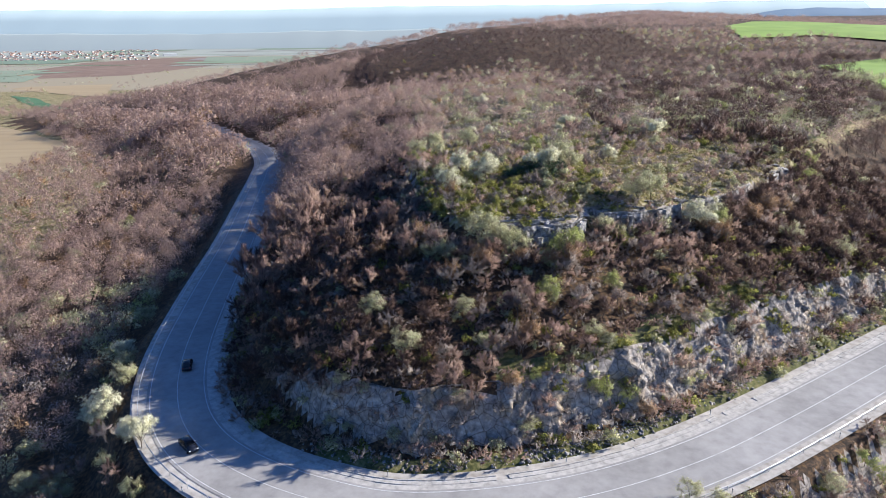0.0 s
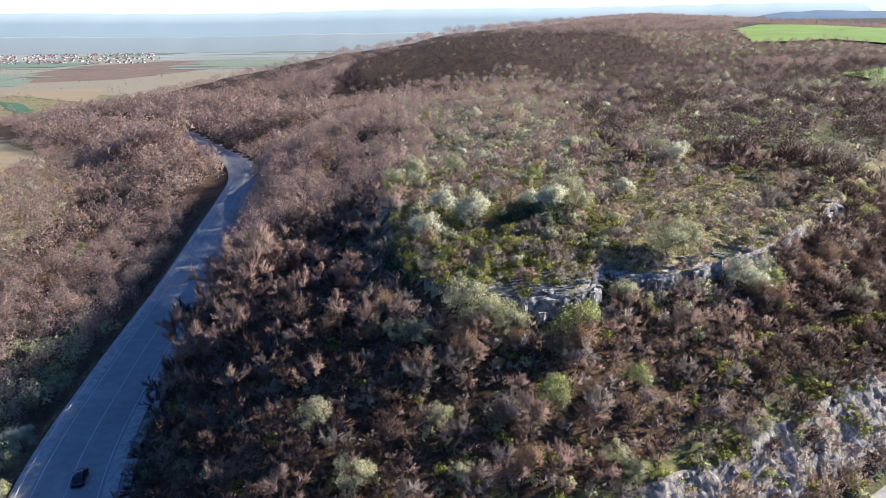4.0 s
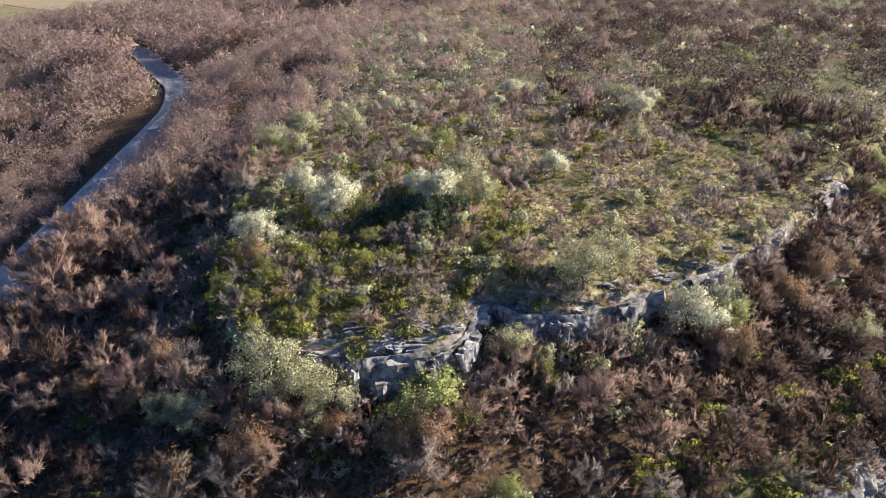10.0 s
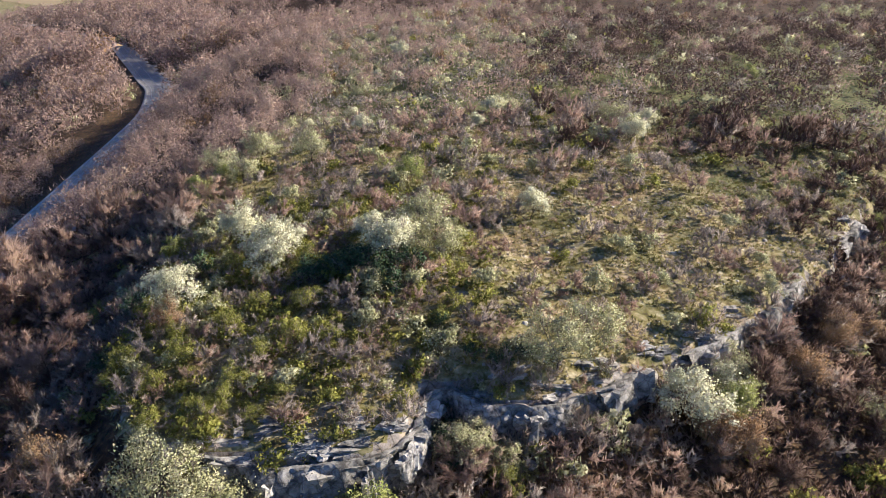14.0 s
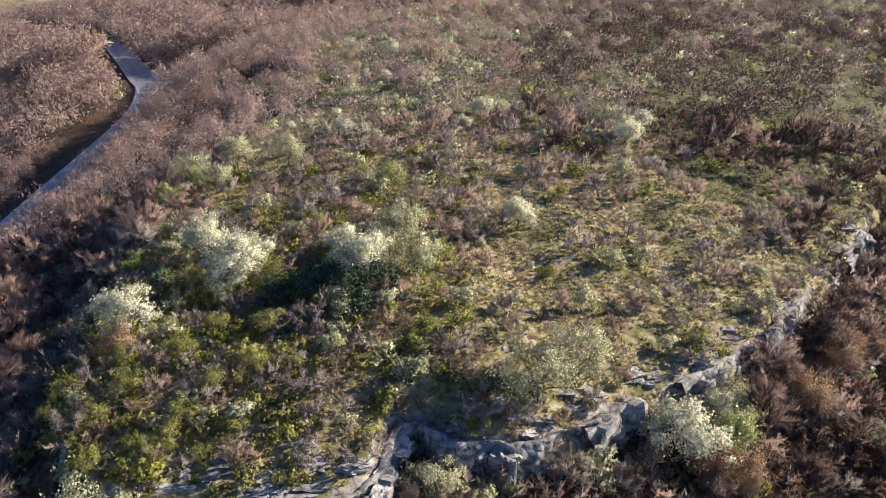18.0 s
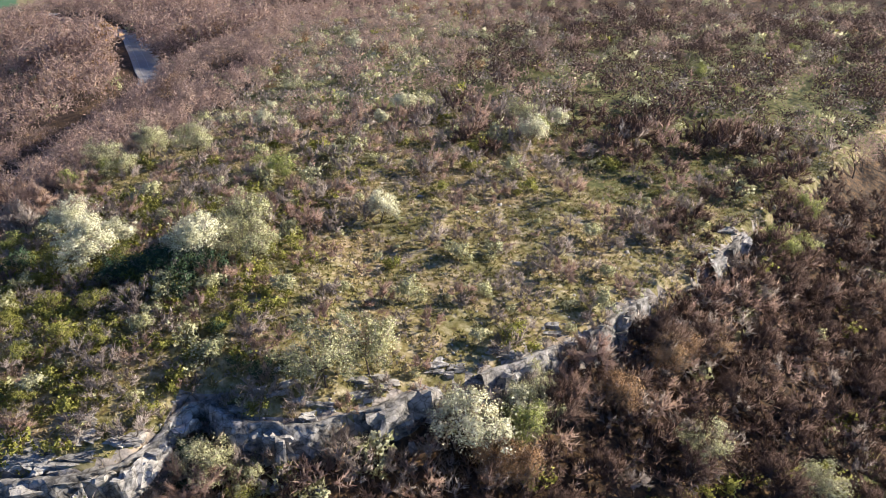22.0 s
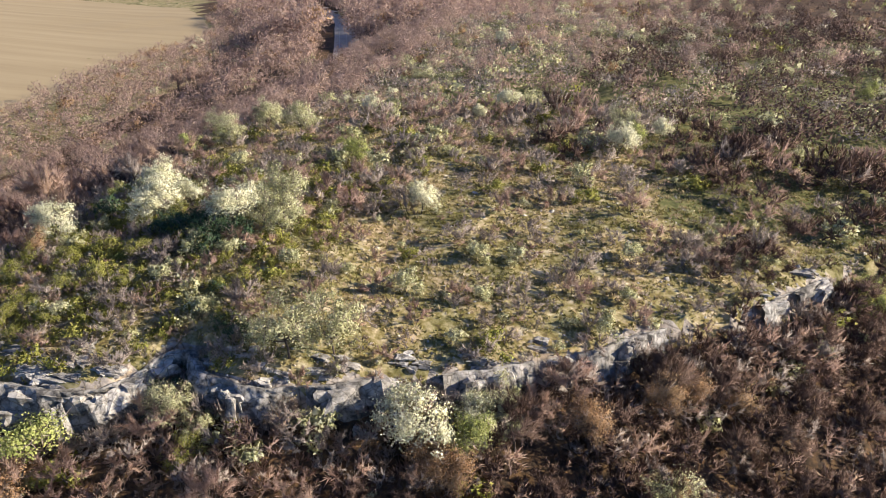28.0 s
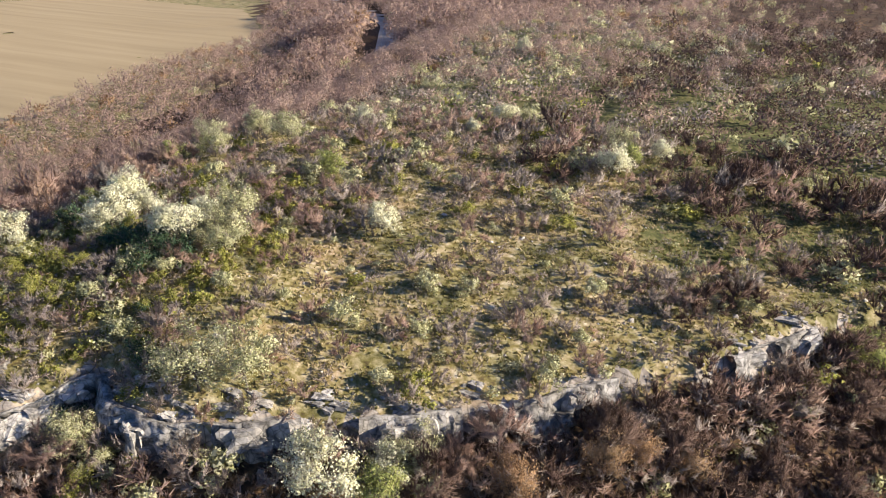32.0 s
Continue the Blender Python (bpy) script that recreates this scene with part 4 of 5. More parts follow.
thicket("valley_forest", "brown woodland along the valley road", "forest", np.stack([x, y, r.uniform(0.9, 1.4, x.shape)], 1), "bare", 3)

# scrub on the plateau
x, y, r = scatter(-12, 190, 127, 330, 2.35, 24)
ins, foot, hill = zone(x, y)
dens = 0.56 + 0.34 * waves(x, y, 17, 61) + 0.3 * ss(y, 175, 235) - 0.22 * ss(-np.hypot(x - 55, y - 160), -26, -8)
keep = seen(x, y) & (ins > 0.6) & (r.uniform(0, 1, x.shape) < dens) & clear_of(x, y, 1.6) & ~((x < 25) & (y < 155) & (r.uniform(0, 1, x.shape) < 0.4)) & ~open_land(x, y)
x, y = x[keep], y[keep]
far_part = ss(y + 0.5 * (x - 40), 175, 235)
thin = r.uniform(0, 1, x.shape) > 0.45 * far_part
x, y, far_part = x[thin], y[thin], far_part[thin]
size = r.uniform(0.7, 1.75, x.shape) * (1 + 0.55 * far_part)
u = r.uniform(0, 1, x.shape)
kind_of = np.where(u < 0.52, "bush", np.where(u < 0.78, "bush_brown", np.where(u < 0.84, "bush_green", "bush_pale")))
kind_of = kind_of.astype(object)
kind_of[(far_part > 0.3) & (kind_of == "bush_green") & (r.uniform(0, 1, x.shape) < 0.6)] = "bush_brown"
kind_of[(far_part > 0.4 + 0.2 * waves(x, y, 20, 63)) & (x > 45) & (r.uniform(0, 1, x.shape) < 0.3)] = "bush_dark"
kind_of[(x > 72 + 8 * waves(x, y, 22, 64)) & (r.uniform(0, 1, x.shape) < 0.35)] = "bush_dark"
dist = reach(x, y)
order = np.argsort(dist)[:280]
single = np.zeros(x.shape, bool)
single[order] = True
BUSH_LABELS = {"bush": ("shrub", "low grey leafless shrub on the dry meadow"), "bush_brown": ("shrub", "low brown leafless shrub on the dry meadow"),
               "bush_green": ("shrub", "low green shrub on the dry meadow"), "bush_dark": ("shrub", "dark leafless thorn shrub on the dry meadow"), "bush_pale": ("shrub", "low shrub with pale buds on the dry meadow")}
for k in order:
    nm, lb = BUSH_LABELS[kind_of[k]]
    stand(str(kind_of[k]), x[k], y[k], float(size[k]), int(k), nm, lb, "shrub", "shrubs on the plateau")
for kd in BUSH_LABELS:
    for level, lo, hi in ((1, 0, 80), (2, 80, 999)):
        s = (kind_of == kd) & ~single & (dist >= lo) & (dist < hi)
        thicket("scrub", "many low shrubs spread over the meadow", "scrub", np.stack([x[s], y[s], size[s]], 1), kd, level)

# undergrowth below the rim and along the cliff tops
x, y, r = scatter(-40, 125, 84, 190, 2.15, 25)
ins, foot, hill = zone(x, y)
keep = (ins < -0.3) & (hill > 0) & (foot > 11.5) & (r.uniform(0, 1, x.shape) < np.where(foot < 16, 0.5, 0.95))
x, y = x[keep], y[keep]
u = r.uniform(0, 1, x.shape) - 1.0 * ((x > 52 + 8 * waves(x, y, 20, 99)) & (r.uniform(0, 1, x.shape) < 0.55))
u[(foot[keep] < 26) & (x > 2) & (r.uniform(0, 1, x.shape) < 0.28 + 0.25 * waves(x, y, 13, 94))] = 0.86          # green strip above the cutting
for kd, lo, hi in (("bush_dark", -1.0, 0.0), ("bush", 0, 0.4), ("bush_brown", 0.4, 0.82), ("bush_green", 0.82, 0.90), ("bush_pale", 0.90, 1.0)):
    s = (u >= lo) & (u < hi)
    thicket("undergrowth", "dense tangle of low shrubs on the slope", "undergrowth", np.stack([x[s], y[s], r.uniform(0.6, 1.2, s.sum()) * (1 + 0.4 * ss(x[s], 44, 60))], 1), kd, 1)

# shrubs crowding the foot of the rim
x, y, r = scatter(-8, 96, 112, 185, 1.75, 36)
ins, foot, hill = zone(x, y)
keep = (ins > -6.5) & (ins < -1.0) & (r.uniform(0, 1, x.shape) < 0.72 + 0.35 * waves(x, y, 9, 97))
x, y = x[keep], y[keep]
u = r.uniform(0, 1, x.shape)
for kd, lo, hi in (("bush", 0, 0.55), ("bush_brown", 0.55, 0.86), ("bush_pale", 0.86, 0.95), ("bush_green", 0.95, 1.0)):
    s = (u >= lo) & (u < hi)
    thicket("rim_scrub", "grey and brown shrubs at the foot of the rock rim", "scrub", np.stack([x[s], y[s], r.uniform(0.8, 1.9, s.sum())], 1), kd, 1)

# shrubs hanging over the lip of the rim
x, y, r = scatter(27, 97, 124, 186, 1.35, 38)
ins, foot, hill = zone(x, y)
keep = (ins > -1.4) & (ins < 1.3) & (hill > 0) & (r.uniform(0, 1, x.shape) < 0.5 + 0.4 * waves(x, y, 7, 93))
x, y = x[keep], y[keep]
u = r.uniform(0, 1, x.shape)
for kd, lo, hi in (("bush", 0, 0.62), ("bush_brown", 0.62, 0.82), ("bush_pale", 0.82, 0.92), ("bush_dark", 0.92, 1.0)):
    s = (u >= lo) & (u < hi)
    thicket("lip_scrub", "low grey shrubs rooted in the lip of the rock rim", "scrub", np.stack([x[s], y[s], r.uniform(0.35, 0.8, s.sum())], 1), kd, 1)

# ankle-high growth between the shrubs of the meadow
x, y, r = scatter(8, 112, 130, 212, 1.75, 37)
ins, foot, hill = zone(x, y)
keep = seen(x, y) & (ins > 0.8) & (r.uniform(0, 1, x.shape) < 0.42 + 0.4 * waves(x, y, 11, 98))
x, y = x[keep], y[keep]
u = r.uniform(0, 1, x.shape)
for kd, lo, hi in (("bush", 0, 0.68), ("bush_brown", 0.68, 0.86), ("bush_pale", 0.86, 1.0)):
    s = (u >= lo) & (u < hi)
    low_size = r.uniform(0.35, 0.75, s.sum())
    for level, part_of in ((1, y[s] < 168), (2, y[s] >= 168)):
        thicket("low_scrub", "low grey twiggy growth in the dry grass", "scrub", np.stack([x[s], y[s], low_size], 1)[part_of], kd, level)

# thick growth on the crag's top, and bushes at the foot of the cutting
x, y, r = scatter(-4, 34, 123, 172, 1.65, 33)
ins, foot, hill = zone(x, y)
keep = (ins > 0.7) & (r.uniform(0, 1, x.shape) < 0.78 - 0.5 * ss(x, 24, 32)) & ((y > 129.5) | (r.uniform(0, 1, x.shape) < 0.45 + 0.4 * ss(-x, -14, -9)))
x, y = x[keep], y[keep]
u = r.uniform(0, 1, x.shape)
for kd, lo, hi in (("bush", 0, 0.22), ("bush_brown", 0.22, 0.32), ("bush_green", 0.32, 0.88), ("bush_pale", 0.88, 1.0)):
    s = (u >= lo) & (u < hi)
    thicket("thicket", "dense green and grey thicket on the crag", "thicket", np.stack([x[s], y[s], r.uniform(0.6, 1.25, s.sum())], 1), kd, 1)
x, y, r = scatter(-64, 122, 62, 190, 1.7, 34)
ins, foot, hill = zone(x, y)
keep = (hill > 0) & (foot > 9.6) & (foot < 13.4 + 1.5 * ss(x, 42, 60)) & (r.uniform(0, 1, x.shape) < 0.55 + 0.3 * waves(x, y, 14, 95) + 0.45 * ss(x, 42, 60))
keep |= (hill > 0) & (foot > 8.7) & (foot < 12.5) & (x < -28) & (r.uniform(0, 1, x.shape) < 0.75)
keep |= (hill > 0) & (foot >= 13) & (foot < 17.2) & (x > -30) & (r.uniform(0, 1, x.shape) < 0.46 + 0.3 * waves(x, y, 11, 96))
keep |= (hill < 0) & (foot > 8.4) & (foot < 22) & (x > 15) & (r.uniform(0, 1, x.shape) < 0.55)
x, y = x[keep], y[keep]
u = r.uniform(0, 1, x.shape)
for kd, lo, hi in (("bush", 0, 0.35), ("bush_brown", 0.35, 0.7), ("bush_green", 0.7, 0.82), ("bush_pale", 0.82, 1.0)):
    s = (u >= lo) & (u < hi)
    thicket("roadside_scrub", "low bushes at the foot of the rock cutting", "scrub", np.stack([x[s], y[s], r.uniform(0.6, 1.5, s.sum())], 1), kd, 1)

# grass
x, y, r = scatter(-6, 112, 126, 215, 0.40, 26)
ins, foot, hill = zone(x, y)
keep = (ins > 0.3) & (x < 18 + 0.63 * y) & (r.uniform(0, 1, x.shape) < 0.55 + 0.45 * waves(x, y, 6, 71))
x, y = x[keep], y[keep]
n = len(x) * 3
bx, by = np.repeat(x, 3) + r.normal(0, .14, n), np.repeat(y, 3) + r.normal(0, .14, n)
base = np.stack([bx, by, ground_z(bx, by)], 1)
d = np.stack([r.normal(0, .2, n), r.normal(0, .2, n), r.uniform(.12, .42, n)], 1)
sd = np.stack([r.normal(0, .085, n), r.normal(0, .085, n), np.zeros(n)], 1)
v = np.stack([base - sd, base + sd, base + d], 1).reshape(-1, 3)
tagged(new("grass", tri_mesh("grass", v, np.arange(3 * n).reshape(-1, 3), BLADE)), "dry yellow-green grass tufts on the plateau", "grass", kind="stuff")

# loose pale stones on the plateau
x, y, r = scatter(10, 110, 127, 215, 0.95, 27)
ins, foot, hill = zone(x, y)
keep = (ins > 0.3) & (r.uniform(0, 1, x.shape) < 0.20 + 0.25 * waves(x, y, 12, 81) + 0.3 * ss(-ins, -7, -1))
x, y = x[keep], y[keep]
corner = np.array([(-1, -1, -.5), (1, -1, -.5), (1, 1, -.5), (-1, 1, -.5), (-.7, -.8, .6), (.8, -.6, .5), (.6, .8, .7), (-.8, .6, .5)])
quads = np.array([(0, 1, 5, 4), (1, 2, 6, 5), (2, 3, 7, 6), (3, 0, 4, 7), (4, 5, 6, 7)])
sz = r.uniform(.05, .17, x.shape) * np.where(r.uniform(0, 1, x.shape) < 0.05, 2.2, 1)
a = r.uniform(0, 6.28, x.shape)
c8 = corner[None] * (1 + r.normal(0, .22, (len(x), 8, 3)))
vx = (c8[..., 0] * np.cos(a)[:, None] - c8[..., 1] * np.sin(a)[:, None]) * sz[:, None] + x[:, None]
vy = (c8[..., 0] * np.sin(a)[:, None] + c8[..., 1] * np.cos(a)[:, None]) * sz[:, None] + y[:, None]
vz = c8[..., 2] * sz[:, None] * .8 + ground_z(x, y)[:, None]
tagged(new("stones", tri_mesh("stones", np.stack([vx, vy, vz], -1).reshape(-1, 3), (quads[None] + (np.arange(len(x)) * 8)[:, None, None]).reshape(-1, 4), LIMESTONE)),
       "pale limestone pieces strewn over the meadow", "stones", kind="stuff")


# ---- rocks ----
def block_mesh(seed, mat):
    """A broken limestone block about 1 m across, with split faces and worn corners."""
    r = random.Random(seed)
    bm = bmesh.new()
    bmesh.ops.create_cube(bm, size=1.0)
    bmesh.ops.subdivide_edges(bm, edges=bm.edges[:], cuts=3, use_grid_fill=True)
    off = Vector((r.uniform(0, 50), r.uniform(0, 50), r.uniform(0, 50)))
    for v in bm.verts:
        c = v.co.copy()
        push = noise.noise(c * 1.9 + off) * 0.22 + (noise.cell(c * Vector((3.1, 3.1, 1.6)) + off) - 0.5) * 0.20 + noise.noise(c * 6.0 + off) * 0.05
        v.co = c * (1.0 - 0.12 * (c.length - 0.5)) + Vector((c.x, c.y, c.z * 0.5)).normalized() * push
    for _ in range(2):                                # clean split planes
        nrm = Vector((r.uniform(-1, 1), r.uniform(-1, 1), r.uniform(-.3, .9))).normalized()
        d = r.uniform(0.38, 0.5)
        for v in bm.verts:
            over = v.co.dot(nrm) - d
            if over > 0:
                v.co -= nrm * over * 0.9
    bmesh.ops.triangulate(bm, faces=bm.faces[:])
    return mesh_of("rock", bm, mat)


PALE_BLOCKS = [block_mesh(k, LIMESTONE) for k in range(9)]
OCHRE_BLOCKS = [block_mesh(40 + k, OCHRE_ROCK) for k in range(9)]


def rock(parent, meshes, r, x, y, z, sx, sy, sz, yaw, tilt=8):
    ob = part("rock", r.choice(meshes), parent)
    ob.matrix_basis = pose(x, y, z, r.uniform(-tilt, tilt), r.uniform(-tilt, tilt), yaw + r.uniform(-14, 14)) @ Matrix.Diagonal((sx, sy, sz, 1))
    return ob


def outward(line, i):
    d = line[min(i + 1, len(line) - 1), :2] - line[max(i - 1, 0), :2]
    d = d / np.linalg.norm(d)
    return np.array([-d[1], d[0]]), math.degrees(math.atan2(d[1], d[0]))


def cliff_face(name, label, places, mat, seed, rough, parent):
    """A sheer rock face along a line: places are rows of foot x, y, z, top x, y, z and the outward direction. Split into upright
    columns and beds that stand unevenly forward."""
    r = np.random.RandomState(seed)
    p = np.array(places)
    seg = np.r_[0, np.cumsum(np.linalg.norm(np.diff(p[:, :2], axis=0), axis=1))]
    s = np.arange(0, seg[-1], 0.34)
    p = np.stack([np.interp(s, seg, p[:, k]) for k in range(p.shape[1])], 1)
    tall = np.clip(p[:, 5] - p[:, 2], 0.2, None)
    rows = int(np.clip(tall.max() / 0.36, 6, 30))
    u = np.linspace(0, 1, rows)[None, :]
    z = p[:, 2:3] + (p[:, 5] - p[:, 2])[:, None] * u
    edge = np.cumsum(r.uniform(0.5, 2.6, 400))
    ss_ = s[:, None] + 0.5 * np.sin(z * 0.9 + 0.2 * s[:, None]) + 0.25 * np.sin(z * 2.3 + s[:, None])
    col = np.searchsorted(edge, ss_)
    one = r.uniform(-1, 1, 500)
    bed = np.floor((z + one[col] * 0.8 + 0.15 * np.sin(s * 0.7)[:, None]) / r.uniform(0.7, 1.5, 500)[col]).astype(int)
    two = r.uniform(-1, 1, 4001)
    push = rough * (0.62 * one[col] + 0.5 * two[(col * 131 + bed * 17) % 4001] + 0.35 * two[(col * 7 + bed * 311 + (ss_ * 2.2).astype(int) * 53) % 4001])
    push += 0.9 * rough * np.sin(s * 0.31 + seed)[:, None] + 0.5 * rough * np.sin(s * 0.83)[:, None] + r.normal(0, 0.07, z.shape)
    push *= np.sin(np.clip(u * 1.15 + 0.18, 0, 1) * np.pi * 0.5) * np.clip((1.06 - u) * 5, 0, 1)
    x = p[:, 0:1] + (p[:, 3] - p[:, 0])[:, None] * u + p[:, 6:7] * push
    y = p[:, 1:2] + (p[:, 4] - p[:, 1])[:, None] * u + p[:, 7:8] * push
    x = np.concatenate([x, x[:, -1:] - p[:, 6:7] * 0.7], 1)
    y = np.concatenate([y, y[:, -1:] - p[:, 7:8] * 0.7], 1)
    z = np.concatenate([z, z[:, -1:] - 0.35], 1)
    k = rows + 1
    i = (np.arange(len(s) - 1)[:, None] * k + np.arange(k - 1)[None, :]).ravel()
    return part(name, tri_mesh(name, np.stack([x, y, z], -1).reshape(-1, 3), np.stack([i, i + 1, i + k + 1, i + k], 1), mat), parent, label)


r = random.Random(5)
crag = thing("limestone_crag", "grey-white weathered limestone rim of the plateau", "cliff")
rim_rows = [[]]
for i in range(len(rim_line)):
    x, y = rim_line[i]
    if not (-3.5 < x < 104 and y < 212):
        continue
    out, yaw = outward(rim_line, i)
    top = float(ground_z(x - out[0] * 1.6, y - out[1] * 1.6))
    foot_z = float(ground_z(x + out[0] * 1.6, y + out[1] * 1.6))
    height = top - foot_z
    if height < 1.25 or np.interp(x, RIM_X, RIM_UP) < 1.75:
        rim_rows.append([])
        continue
    tiers = 1 if height < 2.2 else (2 if height < 4.4 else 3)
    rim_rows[-1].append((x + out[0] * 1.0, y + out[1] * 1.0, foot_z - 0.5, x - out[0] * 0.15, y - out[1] * 0.15, top + 0.02, out[0], out[1]))
    for k in range(tiers):
        if r.random() < 0.62:
            continue
        h = height / tiers
        w = r.uniform(1.6, 3.8)
        back = r.uniform(-0.7, 0.3) + 0.2 * k
        rock(crag, PALE_BLOCKS, r, x + out[0] * (0.0 - back), y + out[1] * (0.0 - back), foot_z + h * (k + 0.42) - 0.1, w, r.uniform(1.0, 1.9), h * r.uniform(0.8, 1.1), yaw, 9)
    if r.random() < 0.12:                              # pillars that stand proud
        rock(crag, PALE_BLOCKS, r, x + out[0] * 0.9, y + out[1] * 0.9, foot_z + height * 0.42, r.uniform(0.8, 1.4), r.uniform(0.8, 1.3), height * r.uniform(0.8, 1.15), yaw, 6)
    if r.random() < 0.5:                               # fallen pieces at the foot and on the lip
        rock(crag, PALE_BLOCKS, r, x + out[0] * r.uniform(1.4, 3.6), y + out[1] * r.uniform(1.4, 3.6), foot_z - 0.1, r.uniform(.5, 1.2), r.uniform(.5, 1.1), r.uniform(.4, .9), yaw, 25)

for k, run in enumerate(rim_rows):
    if len(run) > 2:
        cliff_face("rock_face", "split limestone face", run, LIMESTONE, 3 + k, 0.5, crag)

ledges = thing("limestone_ledges", "flat pale limestone ledges breaking through the turf", "rock")
for x, y in [(14, 124.1), (16.7, 124.6), (19.4, 125.3), (21.5, 127.6), (17.8, 126.7), (15.6, 127.9), (24, 125.6), (26.2, 126), (20.3, 129.2), (24.3, 127.9), (18.9, 125.7), (14, 126.3), (20.3, 125), (9.5, 126.4),
             (22.5, 125.2), (12, 125), (36.1, 133.6), (41.7, 135), (44.4, 136.2), (33.5, 133), (38.4, 132.6), (49.3, 139.2), (51, 139.1), (54.3, 141.6), (60, 146), (66.5, 151.6), (80, 165), (85, 171.5)]:
    for _ in range(3):
        px, py = x + r.uniform(-1.5, 1.5), y + r.uniform(-.7, .8)
        rock(ledges, PALE_BLOCKS, r, px, py, float(ground_z(px, py)) + 0.05, r.uniform(.8, 2.9), r.uniform(.5, 1.2), r.uniform(.25, .6), r.uniform(-10, 25), 7)


def prow_mesh():
    """A leaning wedge of rock: a pale sloping top edge and a sheer face below its point."""
    bm = bmesh.new()
    base = [(-4.2, -0.6, -2.4), (0.2, -2.3, -3.4), (2.6, -0.8, -3.0), (2.4, 2.2, -2.4), (-3.8, 1.8, -2.2)]
    top = [(-4.0, -0.4, -1.7), (0.15, -1.7, 0.55), (2.3, -0.2, -1.3), (2.0, 1.8, -0.9), (-3.4, 1.4, -0.7)]
    lo, hi = [bm.verts.new(v) for v in base], [bm.verts.new(v) for v in top]
    for k in range(5):
        bm.faces.new((lo[k], lo[(k + 1) % 5], hi[(k + 1) % 5], hi[k]))
    bm.faces.new(hi)
    bm.faces.new(lo[::-1])
    bmesh.ops.subdivide_edges(bm, edges=bm.edges[:], cuts=3, use_grid_fill=True)
    bmesh.ops.triangulate(bm, faces=bm.faces[:])
    for v in bm.verts:
        v.co += Vector((noise.noise(v.co * 0.9), noise.noise(v.co * 0.9 + Vector((9, 0, 0))), noise.noise(v.co * 0.9 + Vector((0, 9, 0))))) * 0.22
    return mesh_of("boulder", bm, LIMESTONE)


prow = new("boulder", prow_mesh())
prow.matrix_basis = pose(47.6, 136.2, float(ground_z(47.0, 138.5)) - 0.1, 0, 0, 28) @ Matrix.Diagonal((0.72, 0.75, 0.85, 1))
tagged(prow, "large pale limestone boulder jutting from the rim", "boulder")

lower = thing("roadside_cliff", "steep ochre and grey limestone cutting above the road", "cliff")
low_rows = []
foot_pts = road_line[(road_line[:, 0] > -27) & (road_line[:, 0] < 118) & (road_line[:, 1] < 150)]
for i in range(0, len(foot_pts)):
    x, y, z = foot_pts[i]
    left, yaw = outward(foot_pts, i)
    inn = -left                                        # towards the hill
    far = float(ground_z(x + inn[0] * 17.4, y + inn[1] * 17.4))
    height = min(far - z, 11.0)
    if height < 2.5:
        continue
    mats = PALE_BLOCKS if x < 4 else OCHRE_BLOCKS
    wave = 0.9 * math.sin(i * 0.55) + 0.6 * math.sin(i * 1.37 + 1)
    low_rows.append((x + inn[0] * 12.3, y + inn[1] * 12.3, z - 0.2, x + inn[0] * 17.0, y + inn[1] * 17.0, z + height + 0.1, left[0], left[1], x))
    if r.random() < 0.5:                                # broken pieces on the ledges
        d = r.uniform(13, 17)
        px, py = x + inn[0] * d, y + inn[1] * d
        rock(lower, mats, r, px, py, float(ground_z(px, py)) + 0.3, r.uniform(.6, 1.4), r.uniform(.6, 1.3), r.uniform(.5, 1.2), yaw, 30)

cliff_face("rock_face", "fractured ochre and grey face", [q[:8] for q in low_rows], OCHRE_ROCK, 11, 0.95, lower)

# rubble at the foot of the cutting
scree_v, scree_f, n = [], [], 0
for i in range(0, len(foot_pts)):
    x, y, z = foot_pts[i]
    inn = -outward(foot_pts, i)[0]
    for _ in range(34 if 15 < x < 45 else 12):
        d = 9.4 + abs(r.gauss(0, 1.8))
        px, py = x + inn[0] * d + r.uniform(-1, 1), y + inn[1] * d + r.uniform(-1, 1)
        s = r.uniform(.07, .28)
        a = r.uniform(0, 6.28)
        for cx, cy, cz in corner:
            cx, cy = cx * r.uniform(.7, 1.2), cy * r.uniform(.7, 1.2)
            scree_v.append((px + s * (cx * math.cos(a) - cy * math.sin(a)), py + s * (cx * math.sin(a) + cy * math.cos(a)), max(z, float(ground_z(px, py))) + s * cz))
        scree_f += [tuple(n + j for j in f) for f in quads]
        n += 8
tagged(new("rubble", tri_mesh("rubble", scree_v, scree_f, LIMESTONE)), "grey rubble fallen from the cutting", "rubble", kind="stuff")


# ---- along the road ----
def on_line(offset, lo, hi, step):
    """Places along the road at a sideways offset (right positive): x, y, z, heading in degrees."""
    d = np.gradient(road_line[:, :2], axis=0)
    d /= np.linalg.norm(d, axis=1)[:, None]
    s = np.arange(len(road_line)) * 2.0
    t = np.arange(lo, hi, step)
    x = np.interp(t, s, road_line[:, 0] + d[:, 1] * offset)
    y = np.interp(t, s, road_line[:, 1] - d[:, 0] * offset)
    z = np.interp(t, s, road_line[:, 2])
    hx, hy = np.interp(t, s, d[:, 0]), np.interp(t, s, d[:, 1])
    return [(a, b, c, math.degrees(math.atan2(v, u))) for a, b, c, u, v in zip(x, y, z, hx, hy)]


def along_of(x, y):
    return 2.0 * int(np.argmin((road_line[:, 0] - x) ** 2 + (road_line[:, 1] - y) ** 2))


